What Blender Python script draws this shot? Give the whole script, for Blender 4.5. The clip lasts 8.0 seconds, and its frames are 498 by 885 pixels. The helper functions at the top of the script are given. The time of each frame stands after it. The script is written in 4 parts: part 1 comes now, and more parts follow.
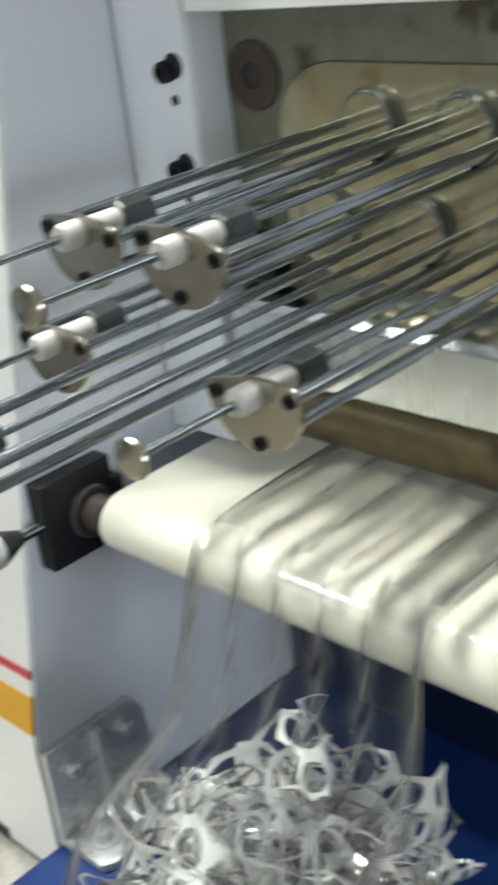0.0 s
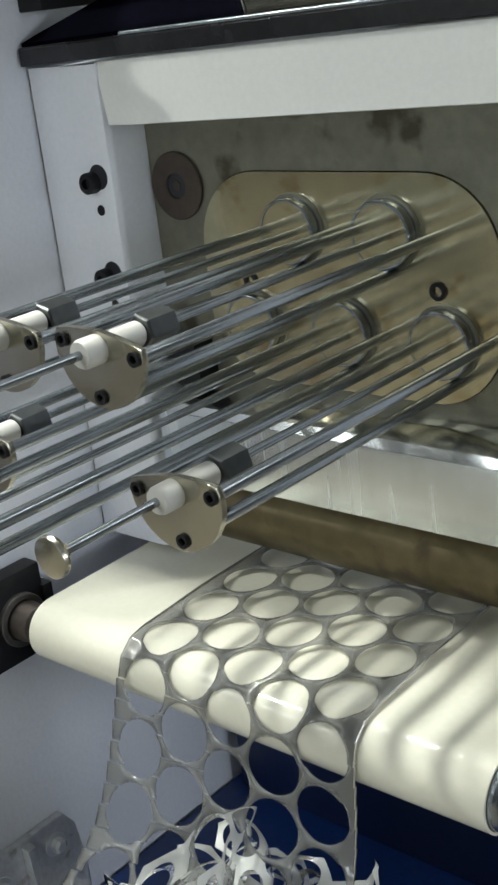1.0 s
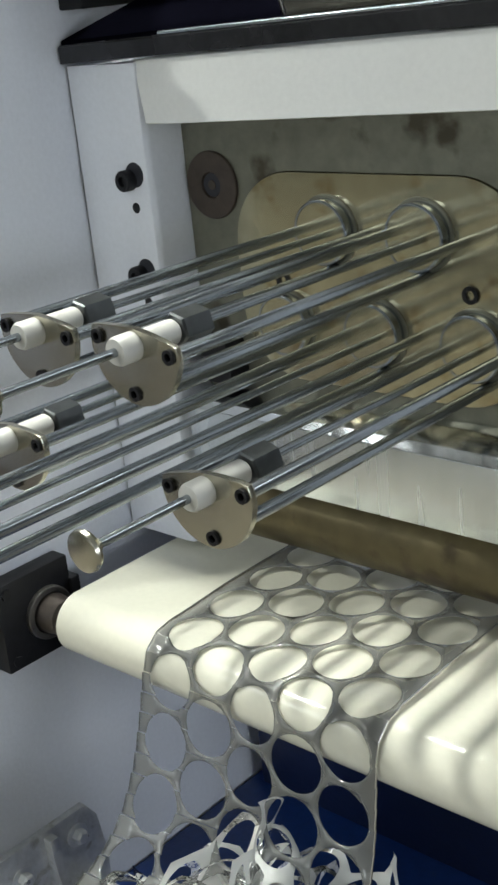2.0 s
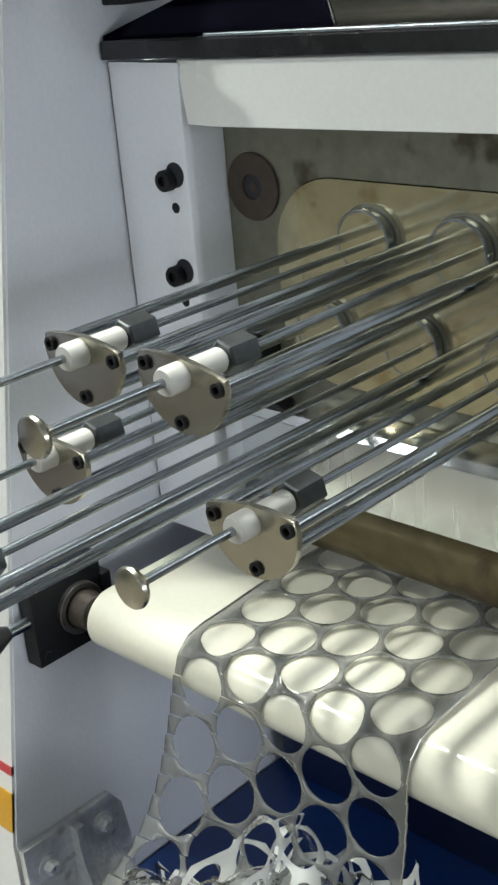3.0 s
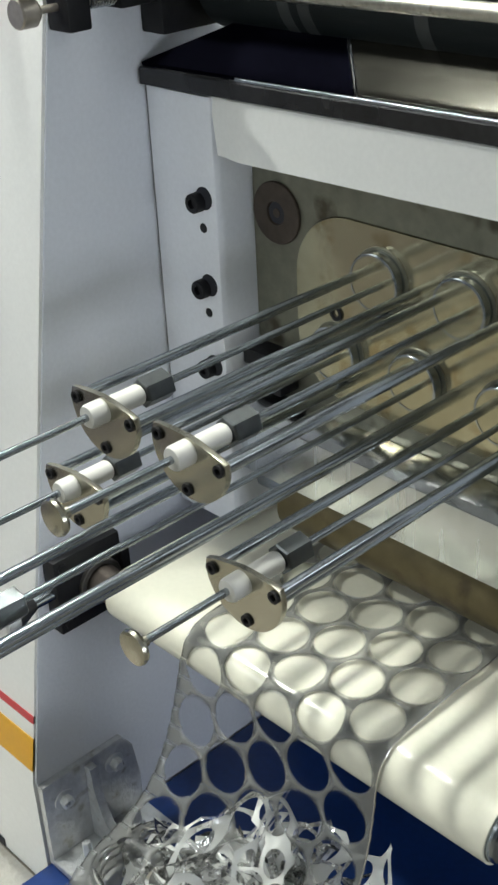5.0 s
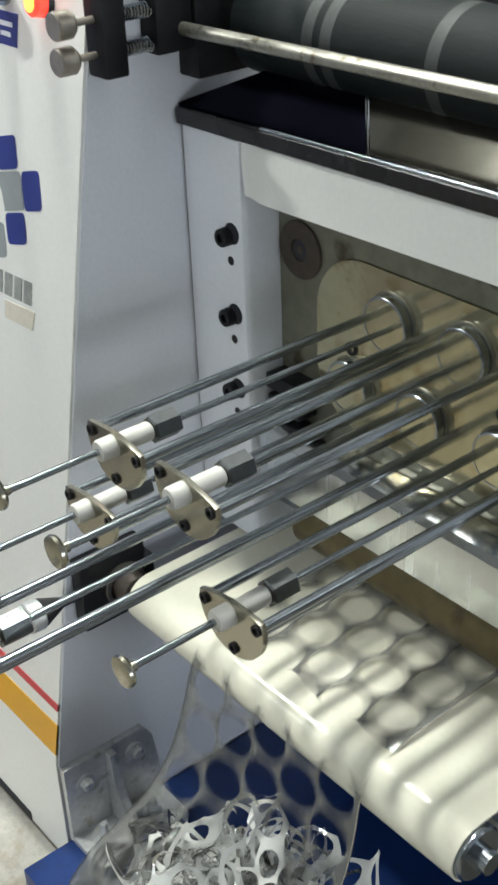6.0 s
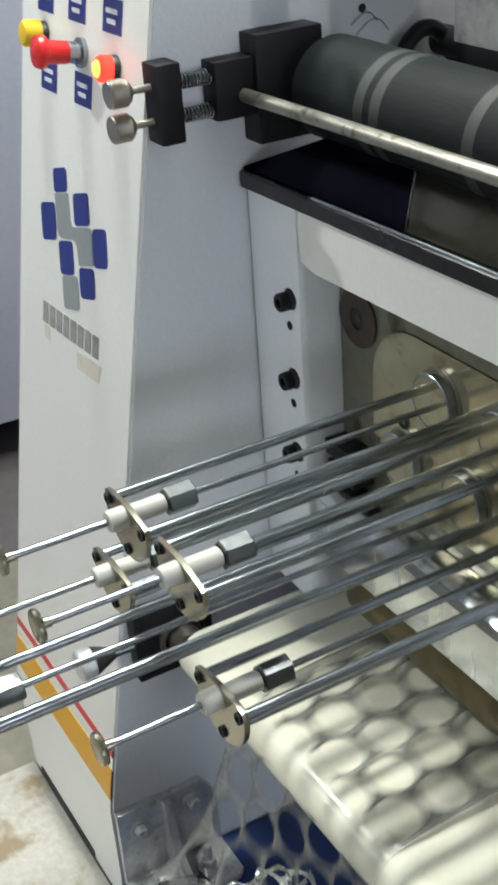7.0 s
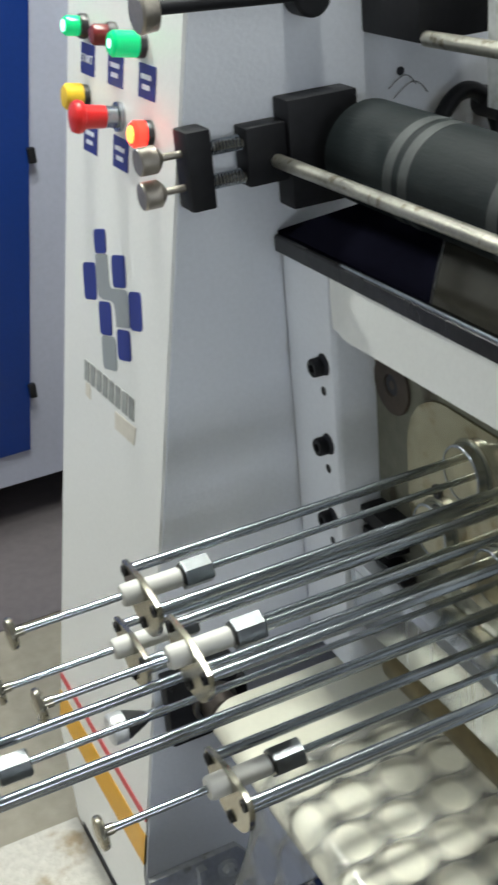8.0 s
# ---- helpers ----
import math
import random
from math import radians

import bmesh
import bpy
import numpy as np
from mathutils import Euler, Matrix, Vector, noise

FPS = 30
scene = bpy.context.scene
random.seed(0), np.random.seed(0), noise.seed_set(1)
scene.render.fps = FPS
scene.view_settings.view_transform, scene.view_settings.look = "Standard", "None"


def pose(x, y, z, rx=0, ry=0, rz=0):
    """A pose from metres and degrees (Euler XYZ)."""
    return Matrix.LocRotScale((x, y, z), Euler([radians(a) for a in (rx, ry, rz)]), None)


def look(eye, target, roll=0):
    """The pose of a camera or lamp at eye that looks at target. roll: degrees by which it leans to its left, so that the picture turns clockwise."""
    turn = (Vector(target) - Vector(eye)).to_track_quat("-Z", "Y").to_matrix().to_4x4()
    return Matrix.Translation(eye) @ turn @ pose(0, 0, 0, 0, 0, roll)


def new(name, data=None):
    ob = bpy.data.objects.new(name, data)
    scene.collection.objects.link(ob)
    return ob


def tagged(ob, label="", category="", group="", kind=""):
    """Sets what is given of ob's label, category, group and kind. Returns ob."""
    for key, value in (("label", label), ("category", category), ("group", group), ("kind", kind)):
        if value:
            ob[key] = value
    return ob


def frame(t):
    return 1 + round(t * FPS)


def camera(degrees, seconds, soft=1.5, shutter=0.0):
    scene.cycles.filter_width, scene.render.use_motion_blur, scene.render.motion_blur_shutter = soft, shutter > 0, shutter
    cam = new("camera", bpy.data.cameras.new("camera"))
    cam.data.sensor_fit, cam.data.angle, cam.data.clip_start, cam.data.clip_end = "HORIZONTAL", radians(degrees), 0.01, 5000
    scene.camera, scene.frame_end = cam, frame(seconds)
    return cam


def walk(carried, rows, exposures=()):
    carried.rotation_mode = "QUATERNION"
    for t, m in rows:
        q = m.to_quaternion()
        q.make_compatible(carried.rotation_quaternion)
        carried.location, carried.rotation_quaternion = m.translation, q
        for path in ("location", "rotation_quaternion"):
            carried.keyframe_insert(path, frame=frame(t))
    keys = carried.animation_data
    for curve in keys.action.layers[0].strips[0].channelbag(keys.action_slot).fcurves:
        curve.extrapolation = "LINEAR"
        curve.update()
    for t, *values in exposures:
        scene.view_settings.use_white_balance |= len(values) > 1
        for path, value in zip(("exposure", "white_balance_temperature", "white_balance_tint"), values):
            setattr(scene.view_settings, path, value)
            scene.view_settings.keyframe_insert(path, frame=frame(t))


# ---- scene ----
cam = camera(23.0, 8.0, 2.5, 0.65)
PATH = [
    (0, (0.015, 0.041, 1.228), (-1.293, 1.289, 0.373), -7.2),
    (0.1, (0.030, 0.037, 1.233), (-1.2515, 1.3185, 0.3866), -6.9),
    (0.2, (0.038, 0.035, 1.235), (-1.2210, 1.3526, 0.4111), -6.9),
    (0.3, (0.040, 0.038, 1.231), (-1.2158, 1.3731, 0.4306), -7.3),
    (0.5, (0.041, 0.048, 1.219), (-1.23, 1.403, 0.479), -7.7),
    (0.7, (0.037, 0.047, 1.216), (-1.2375, 1.4171, 0.5101), -7.2),
    (0.9, (0.032, 0.046, 1.215), (-1.2425, 1.4232, 0.5230), -7.0),
    (1, (0.031, 0.045, 1.215), (-1.242, 1.421, 0.520), -6.9),
    (2.5, (0.032, 0.034, 1.231), (-1.285, 1.367, 0.532), -5.6),
    (3, (-0.001, 0.041, 1.283), (-1.302, 1.349, 0.509), -5.1),
    (3.2, (0.005, 0.038, 1.281), (-1.3099, 1.3366, 0.5162), -5.2),
    (3.5, (0.016, 0.033, 1.278), (-1.317, 1.323, 0.528), -5.3),
    (3.7, (0.016, 0.042, 1.291), (-1.3207, 1.3188, 0.5272), -5.0),
    (3.9, (0.015, 0.055, 1.321), (-1.3198, 1.3104, 0.5195), -4.7),
    (4, (0.015, 0.058, 1.339), (-1.312, 1.305, 0.512), -4.6),
    (4.2, (0.017, 0.058, 1.373), (-1.2969, 1.2922, 0.5070), -4.3),
    (5.4, (0.082, 0.053, 1.541), (-1.2082, 1.2034, 0.5346), -2.5),
    (5.5, (0.09, 0.053, 1.552), (-1.206, 1.195, 0.542), -2.4),
    (6, (0.136, 0.088, 1.597), (-1.214, 1.154, 0.577), -2.4),
    (6.5, (0.189, 0.168, 1.615), (-1.265, 1.116, 0.622), -3.2),
    (7, (0.204, 0.262, 1.636), (-1.333, 1.083, 0.654), -4.2),
    (7.3, (0.210, 0.295, 1.638), (-1.3705, 1.0619, 0.6821), -4.9),
    (7.5, (0.212, 0.309, 1.639), (-1.393, 1.044, 0.700), -5.2),
    (7.6, (0.211, 0.316, 1.641), (-1.4091, 1.0337, 0.7145), -5.3),
    (7.7, (0.210, 0.323, 1.644), (-1.4170, 1.0296, 0.7202), -5.4),
    (7.8, (0.208, 0.329, 1.647), (-1.4247, 1.0292, 0.7283), -5.4),
    (7.9, (0.206, 0.336, 1.651), (-1.4257, 1.0415, 0.7338), -5.5),
    (8, (0.203, 0.343, 1.655), (-1.422, 1.056, 0.733), -5.5),
]
walk(cam, [(t, look(eye, target, roll)) for t, eye, target, roll in PATH], [(0.0, 0.25), (0.5, 0.0), (1.0, 0.05), (2.5, 0.09), (3.5, 0.15), (4.2, 0.1), (5.5, 0.0), (7.0, -0.1), (8.0, -0.14)])

# ---------------------------------------------------------------- light
DATUM = -0.43            # machine heights below are counted from 0.43 m under the floor
world = bpy.data.worlds.new("hall_air")
scene.world = world
world.use_nodes = True
world.node_tree.nodes["Background"].inputs[0].default_value = (0.75, 0.8, 0.9, 1)
world.node_tree.nodes["Background"].inputs[1].default_value = 0.05


def area_lamp(name, x, y, z, sx, sy, watts, colour):
    data = bpy.data.lights.new(name, "AREA")
    data.shape, data.size, data.size_y, data.energy, data.color = "RECTANGLE", sx, sy, watts, colour
    ob = new(name, data)
    ob.location = (x, y, z)
    return ob


# x, y, z, length along x and y, watts: two compact lamps over the press, one past the cabinet, wide unseen panels over
# the hall added as fill
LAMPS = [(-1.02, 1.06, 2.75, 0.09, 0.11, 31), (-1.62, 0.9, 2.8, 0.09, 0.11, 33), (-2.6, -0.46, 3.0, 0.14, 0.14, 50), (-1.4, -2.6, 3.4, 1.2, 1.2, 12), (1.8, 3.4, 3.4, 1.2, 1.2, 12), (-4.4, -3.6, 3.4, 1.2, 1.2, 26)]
# two large unseen windows added behind the camera as fill light: place, turn and watts
FILL_WINDOWS = [(6.93, 0.6, 1.6, 90, 110, (0.84, 0.92, 1.0)), (-1.0, -6.93, 1.7, 0, 64, (0.9, 0.97, 0.96))]
for x, y, z, turn, w, colour in FILL_WINDOWS:
    pane_light = area_lamp("window_light", x, y, z, 3.2, 1.5, w, colour)
    pane_light.rotation_euler = (radians(90), 0, radians(turn))
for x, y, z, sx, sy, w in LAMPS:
    area_lamp("key_fill_light", x, y, z - 0.012, sx, sy, w, (0.965, 1.0, 0.93) if sx < 1 else (0.89, 0.96, 0.97))

# ---------------------------------------------------------------- materials


def material(name, colour, rough=0.5, metal=0.0, vary=0.12, scale=6.0, fine=90.0, bump=0.02, dirt=None, dirt_at=0.62, stretch=(1, 1, 1), coat=0.0, rough_vary=0.12):
    m = bpy.data.materials.new(name)
    m.use_nodes = True
    nt = m.node_tree
    bsdf = nt.nodes["Principled BSDF"]
    link = nt.links.new
    tc = nt.nodes.new("ShaderNodeTexCoord")
    mp = nt.nodes.new("ShaderNodeMapping")
    mp.inputs["Scale"].default_value = stretch
    link(tc.outputs["Object"], mp.inputs[0])
    big = nt.nodes.new("ShaderNodeTexNoise")
    big.inputs["Scale"].default_value, big.inputs["Detail"].default_value = scale, 5
    small = nt.nodes.new("ShaderNodeTexNoise")
    small.inputs["Scale"].default_value, small.inputs["Detail"].default_value = fine, 4
    link(mp.outputs[0], big.inputs["Vector"])
    link(mp.outputs[0], small.inputs["Vector"])
    add = nt.nodes.new("ShaderNodeMath")
    add.operation = "ADD"
    link(big.outputs[0], add.inputs[0])
    link(small.outputs[0], add.inputs[1])
    ramp = nt.nodes.new("ShaderNodeMapRange")
    ramp.inputs[1].default_value, ramp.inputs[2].default_value = 0.6, 1.4
    ramp.inputs[3].default_value, ramp.inputs[4].default_value = 1 - vary, 1 + vary
    link(add.outputs[0], ramp.inputs[0])
    mul = nt.nodes.new("ShaderNodeMix")
    mul.data_type, mul.blend_type = "RGBA", "MULTIPLY"
    mul.inputs[0].default_value = 1
    mul.inputs[6].default_value = (*colour, 1)
    link(ramp.outputs[0], mul.inputs[7])
    out = mul.outputs[2]
    if dirt:
        spots = nt.nodes.new("ShaderNodeTexNoise")
        spots.inputs["Scale"].default_value, spots.inputs["Detail"].default_value = scale * 2.3, 8
        link(mp.outputs[0], spots.inputs["Vector"])
        edge = nt.nodes.new("ShaderNodeMapRange")
        edge.inputs[1].default_value, edge.inputs[2].default_value = dirt_at, dirt_at + 0.1
        link(spots.outputs[0], edge.inputs[0])
        mix = nt.nodes.new("ShaderNodeMix")
        mix.data_type = "RGBA"
        mix.inputs[7].default_value = (*dirt, 1)
        link(edge.outputs[0], mix.inputs[0])
        link(out, mix.inputs[6])
        out = mix.outputs[2]
    link(out, bsdf.inputs["Base Color"])
    rr = nt.nodes.new("ShaderNodeMapRange")
    rr.inputs[1].default_value, rr.inputs[2].default_value = 0.3, 0.7
    rr.inputs[3].default_value, rr.inputs[4].default_value = max(0.02, rough - rough_vary * rough), min(1, rough + rough_vary * rough)
    link(big.outputs[0], rr.inputs[0])
    link(rr.outputs[0], bsdf.inputs["Roughness"])
    bsdf.inputs["Metallic"].default_value = metal
    bsdf.inputs["Coat Weight"].default_value = coat
    if bump:
        bp = nt.nodes.new("ShaderNodeBump")
        bp.inputs["Strength"].default_value, bp.inputs["Distance"].default_value = bump, 0.01
        link(small.outputs[0], bp.inputs["Height"])
        link(bp.outputs[0], bsdf.inputs["Normal"])
    return m


def glow(name, colour, strength):
    m = bpy.data.materials.new(name)
    m.use_nodes = True
    b = m.node_tree.nodes["Principled BSDF"]
    b.inputs["Base Color"].default_value = (*colour, 1)
    b.inputs["Emission Color"].default_value = (*colour, 1)
    b.inputs["Emission Strength"].default_value = strength
    b.inputs["Roughness"].default_value = 0.2
    return m


def film_material(name, clear, haze, ior, rough, wave, size):
    """Clear thin plastic: lets light through, with a wavy gloss and a slight milky haze."""
    m = bpy.data.materials.new(name)
    m.use_nodes = True
    nt = m.node_tree
    nt.nodes.remove(nt.nodes["Principled BSDF"])
    out = nt.nodes["Material Output"]
    tr, di, gl = nt.nodes.new("ShaderNodeBsdfTransparent"), nt.nodes.new("ShaderNodeBsdfDiffuse"), nt.nodes.new("ShaderNodeBsdfGlossy")
    tr.inputs[0].default_value = (clear, clear, clear, 1)
    di.inputs[0].default_value = (0.86, 0.87, 0.84, 1)
    gl.inputs["Roughness"].default_value = rough
    tc, ns, bp = nt.nodes.new("ShaderNodeTexCoord"), nt.nodes.new("ShaderNodeTexNoise"), nt.nodes.new("ShaderNodeBump")
    ns.inputs["Scale"].default_value, ns.inputs["Detail"].default_value = size, 3
    bp.inputs["Strength"].default_value, bp.inputs["Distance"].default_value = wave, 0.02
    nt.links.new(tc.outputs["Object"], ns.inputs["Vector"])
    nt.links.new(ns.outputs[0], bp.inputs["Height"])
    nt.links.new(bp.outputs[0], gl.inputs["Normal"])
    a, b, fr = nt.nodes.new("ShaderNodeMixShader"), nt.nodes.new("ShaderNodeMixShader"), nt.nodes.new("ShaderNodeFresnel")
    fr.inputs["IOR"].default_value = ior
    a.inputs[0].default_value = haze
    nt.links.new(tr.outputs[0], a.inputs[1])
    nt.links.new(di.outputs[0], a.inputs[2])
    nt.links.new(fr.outputs[0], b.inputs[0])
    nt.links.new(a.outputs[0], b.inputs[1])
    nt.links.new(gl.outputs[0], b.inputs[2])
    nt.links.new(b.outputs[0], out.inputs[0])
    return m


WHITE = material("white_enamel", (0.78, 0.78, 0.76), 0.42, vary=0.04, scale=3, fine=160, bump=0.05, dirt=(0.5, 0.48, 0.42), dirt_at=0.74, coat=0.15)
GREY_SIDE = material("pale_grey_enamel", (0.72, 0.74, 0.8), 0.45, vary=0.05, scale=3, fine=160, bump=0.05, dirt=(0.42, 0.42, 0.42), dirt_at=0.74)
BLACK = material("black_oxide_steel", (0.011, 0.011, 0.013), 0.5, vary=0.3, scale=14, bump=0.05)
BLACK_PAINT = material("matt_black_paint", (0.012, 0.013, 0.02), 0.6, vary=0.2, scale=8, bump=0.04)
CHROME = material("drawn_steel_rod", (0.37, 0.405, 0.445), 0.22, 1.0, vary=0.1, scale=20, fine=200, bump=0.03, dirt=(0.3, 0.29, 0.27), dirt_at=0.7)
DULL_BAR = material("dull_stained_bar", (0.4, 0.39, 0.34), 0.34, 0.9, vary=0.25, scale=30, fine=160, bump=0.06, dirt=(0.2, 0.18, 0.13), dirt_at=0.56)
BRIGHT_BOLT = material("bright_zinc_bolt", (0.7, 0.71, 0.72), 0.3, 0.55, vary=0.12, scale=40, bump=0.04)
HEXSTEEL = material("dark_steel_hexagon", (0.15, 0.16, 0.165), 0.3, 1.0, vary=0.2, scale=25, bump=0.05)
ZINC = material("zinc_plated_plate", (0.42, 0.4, 0.33), 0.25, 1.0, vary=0.1, scale=22, bump=0.02, dirt=(0.36, 0.32, 0.24), dirt_at=0.7)
NYLON = material("white_nylon", (0.6, 0.59, 0.55), 0.5, vary=0.06, scale=30, bump=0.03, dirt=(0.55, 0.5, 0.42), dirt_at=0.7)
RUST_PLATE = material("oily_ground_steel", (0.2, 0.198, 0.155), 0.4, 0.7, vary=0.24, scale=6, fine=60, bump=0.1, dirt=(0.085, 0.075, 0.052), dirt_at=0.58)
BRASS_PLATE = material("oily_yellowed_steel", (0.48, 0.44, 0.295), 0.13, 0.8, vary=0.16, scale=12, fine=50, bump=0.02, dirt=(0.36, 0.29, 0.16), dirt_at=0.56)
ALU = material("milled_aluminium", (0.7, 0.73, 0.74), 0.26, 1.0, vary=0.1, scale=3, fine=40, bump=0.02, stretch=(14, 1, 0.5))
LEDGE = material("polished_aluminium", (0.85, 0.87, 0.88), 0.16, 1.0, vary=0.06, scale=4, bump=0)
CAST = material("dull_cast_metal", (0.6, 0.61, 0.62), 0.42, 0.6, vary=0.2, scale=18, bump=0.2, dirt=(0.4, 0.39, 0.36), dirt_at=0.6)
BROWN_ROLL = material("oily_brown_steel", (0.125, 0.1, 0.05), 0.42, 0.6, vary=0.3, scale=7, fine=40, bump=0.08, dirt=(0.07, 0.05, 0.03), dirt_at=0.56)
BELT = material("cream_pvc_belt", (0.76, 0.74, 0.62), 0.15, vary=0.04, scale=5, fine=120, bump=0.015, dirt=(0.62, 0.57, 0.46), dirt_at=0.72)
RUBBER = material("dark_green_rubber", (0.006, 0.009, 0.01), 0.6, vary=0.22, scale=9, fine=90, bump=0.06, stretch=(0.6, 3, 3), dirt=(0.012, 0.015, 0.016), dirt_at=0.62)
RUBBER.node_tree.nodes["Principled BSDF"].inputs["Specular IOR Level"].default_value = 0.18
RUBBER_LIGHT = material("scuffed_rubber_band", (0.024, 0.028, 0.029), 0.6, vary=0.25, scale=14, fine=120, bump=0.06)
BLACK.node_tree.nodes["Principled BSDF"].inputs["Specular IOR Level"].default_value = 0.22
POLISHED = material("polished_guide_plate", (0.075, 0.072, 0.06), 0.14, 0.9, vary=0.15, scale=6, bump=0.01)
LIP = material("dark_satin_steel", (0.055, 0.055, 0.058), 0.28, 0.85, vary=0.2, scale=10, bump=0.03)
# the bed's blue darkened to carry the shade under the belt
BLUE_SHADED = material("shaded_blue_enamel", (0.004, 0.012, 0.055), 0.45, vary=0.2, scale=5, bump=0.05)
DECK_BLACK = material("matt_black_deck", (0.002, 0.002, 0.004), 0.95, vary=0.3, scale=20, bump=0.1)
DECK_BLACK.node_tree.nodes["Principled BSDF"].inputs["Specular IOR Level"].default_value = 0.0
BLUE_BED = material("deep_blue_enamel", (0.006, 0.032, 0.15), 0.35, vary=0.2, scale=5, bump=0.05, dirt=(0.05, 0.06, 0.1), dirt_at=0.68)
BLUE_DOOR = material("royal_blue_enamel", (0.002, 0.03, 0.2), 0.35, vary=0.08, scale=3, bump=0.03)
GREY_FRAME = material("lavender_grey_enamel", (0.43, 0.45, 0.56), 0.45, vary=0.06, scale=3, bump=0.04)
LOGO_BLUE = material("blue_vinyl", (0.018, 0.032, 0.2), 0.4, vary=0.05, bump=0)
LOGO_GREY = material("grey_vinyl", (0.26, 0.28, 0.29), 0.4, vary=0.06, bump=0)
STRIPE_YELLOW = material("amber_vinyl", (0.65, 0.33, 0.012), 0.4, vary=0.06, bump=0)
STRIPE_RED = material("red_vinyl", (0.5, 0.04, 0.05), 0.4, vary=0.06, bump=0)
LETTER = material("print_grey", (0.27, 0.28, 0.27), 0.5, vary=0.3, scale=60, bump=0)
TAPE = material("clear_tape", (0.62, 0.58, 0.5), 0.3, vary=0.1, bump=0)
PLATE_BLUE = material("blue_label_plate", (0.02, 0.03, 0.2), 0.4, vary=0.1, bump=0)
PLATE_TEXT = material("white_label_print", (0.7, 0.72, 0.8), 0.5, vary=0.1, bump=0)
RED_PLASTIC = material("red_plastic", (0.6, 0.02, 0.02), 0.3, vary=0.08, bump=0)
YELLOW_PLASTIC = material("yellow_plastic", (0.7, 0.45, 0.02), 0.35, vary=0.08, bump=0)
DARK_RED = material("dark_red_lens", (0.16, 0.02, 0.02), 0.25, vary=0.1, bump=0)
BLACK_PLASTIC = material("black_plastic", (0.02, 0.02, 0.022), 0.4, vary=0.15, bump=0)
RED_GLOW = glow("red_lamp_glow", (1.0, 0.035, 0.02), 2.6)
GREEN_GLOW = glow("green_lamp_glow", (0.0, 0.42, 0.14), 0.9)
GREEN_CORE = glow("green_core_glow", (0.45, 1.0, 0.75), 2.2)
HOT_GLOW = glow("lamp_core_glow", (1.0, 0.3, 0.05), 4)
FILL_PANE = glow("fill_pane_glow", (0.85, 0.93, 1.0), 1.6)
TUBE_GLOW = glow("panel_glow", (0.93, 0.98, 0.96), 2.5)
KNOB = material("dull_nickel_knob", (0.42, 0.38, 0.33), 0.38, 0.9, vary=0.2, scale=30, bump=0.1)
FLOOR = material("worn_concrete", (0.29, 0.265, 0.215), 0.65, vary=0.2, scale=2, fine=30, bump=0.15, dirt=(0.22, 0.19, 0.15), dirt_at=0.6)
FLOOR_DARK = material("dark_grey_floor", (0.13, 0.115, 0.12), 0.5, vary=0.2, scale=3, fine=40, bump=0.1)
SLAB = material("chalky_slab", (0.53, 0.51, 0.46), 0.8, vary=0.2, scale=4, fine=70, bump=0.5, dirt=(0.33, 0.26, 0.17), dirt_at=0.5)
HALL = material("hall_plaster", (0.55, 0.56, 0.56), 0.8, vary=0.08, scale=1, bump=0.05)
FILM = film_material("clear_plastic_web", 0.3, 0.14, 1.75, 0.1, 0.12, 30)
SCRAP = film_material("crumpled_plastic_web", 0.95, 0.78, 1.9, 0.13, 0.4, 34)

# ---------------------------------------------------------------- building helpers
BASES = {}


def thing(name, base, label, category, group="", kind=""):
    """An Empty at the base of a thing, in machine heights."""
    ob = new(name)
    ob.location = (base[0], base[1], base[2] + DATUM)
    BASES[ob.name] = Vector(base)
    return tagged(ob, label, category, group, kind)


def mesh_of(name, bm, mat, offset=(0, 0, 0), smooth=True):
    bmesh.ops.translate(bm, verts=bm.verts, vec=-Vector(offset))
    bmesh.ops.recalc_face_normals(bm, faces=bm.faces)
    data = bpy.data.meshes.new(name)
    bm.to_mesh(data)
    bm.free()
    data.materials.append(mat)
    if smooth:
        for p in data.polygons:
            p.use_smooth = True
        data.set_sharp_from_angle(angle=radians(35))
    return data


def part(name, bm, mat, parent, label=""):
    top = parent
    while top.parent:
        top = top.parent
    ob = new(name, mesh_of(name, bm, mat, BASES[top.name]))
    ob.parent = parent
    return tagged(ob, label)


def setting(name, bm, mat, label, category):
    ob = new(name, mesh_of(name, bm, mat, (0, 0, -DATUM)))
    return tagged(ob, label, category, "", "structure")


def box(bm, x0, x1, y0, y1, z0, z1, bevel=0.0):
    made = bmesh.ops.create_cube(bm, size=1)["verts"]
    for v in made:
        v.co = Vector(((x0 + x1) / 2 + v.co.x * (x1 - x0), (y0 + y1) / 2 + v.co.y * (y1 - y0), (z0 + z1) / 2 + v.co.z * (z1 - z0)))
    if bevel:
        edges = list({e for v in made for e in v.link_edges})
        bmesh.ops.bevel(bm, geom=edges, offset=bevel, segments=2, affect="EDGES", profile=0.6)
    return bm


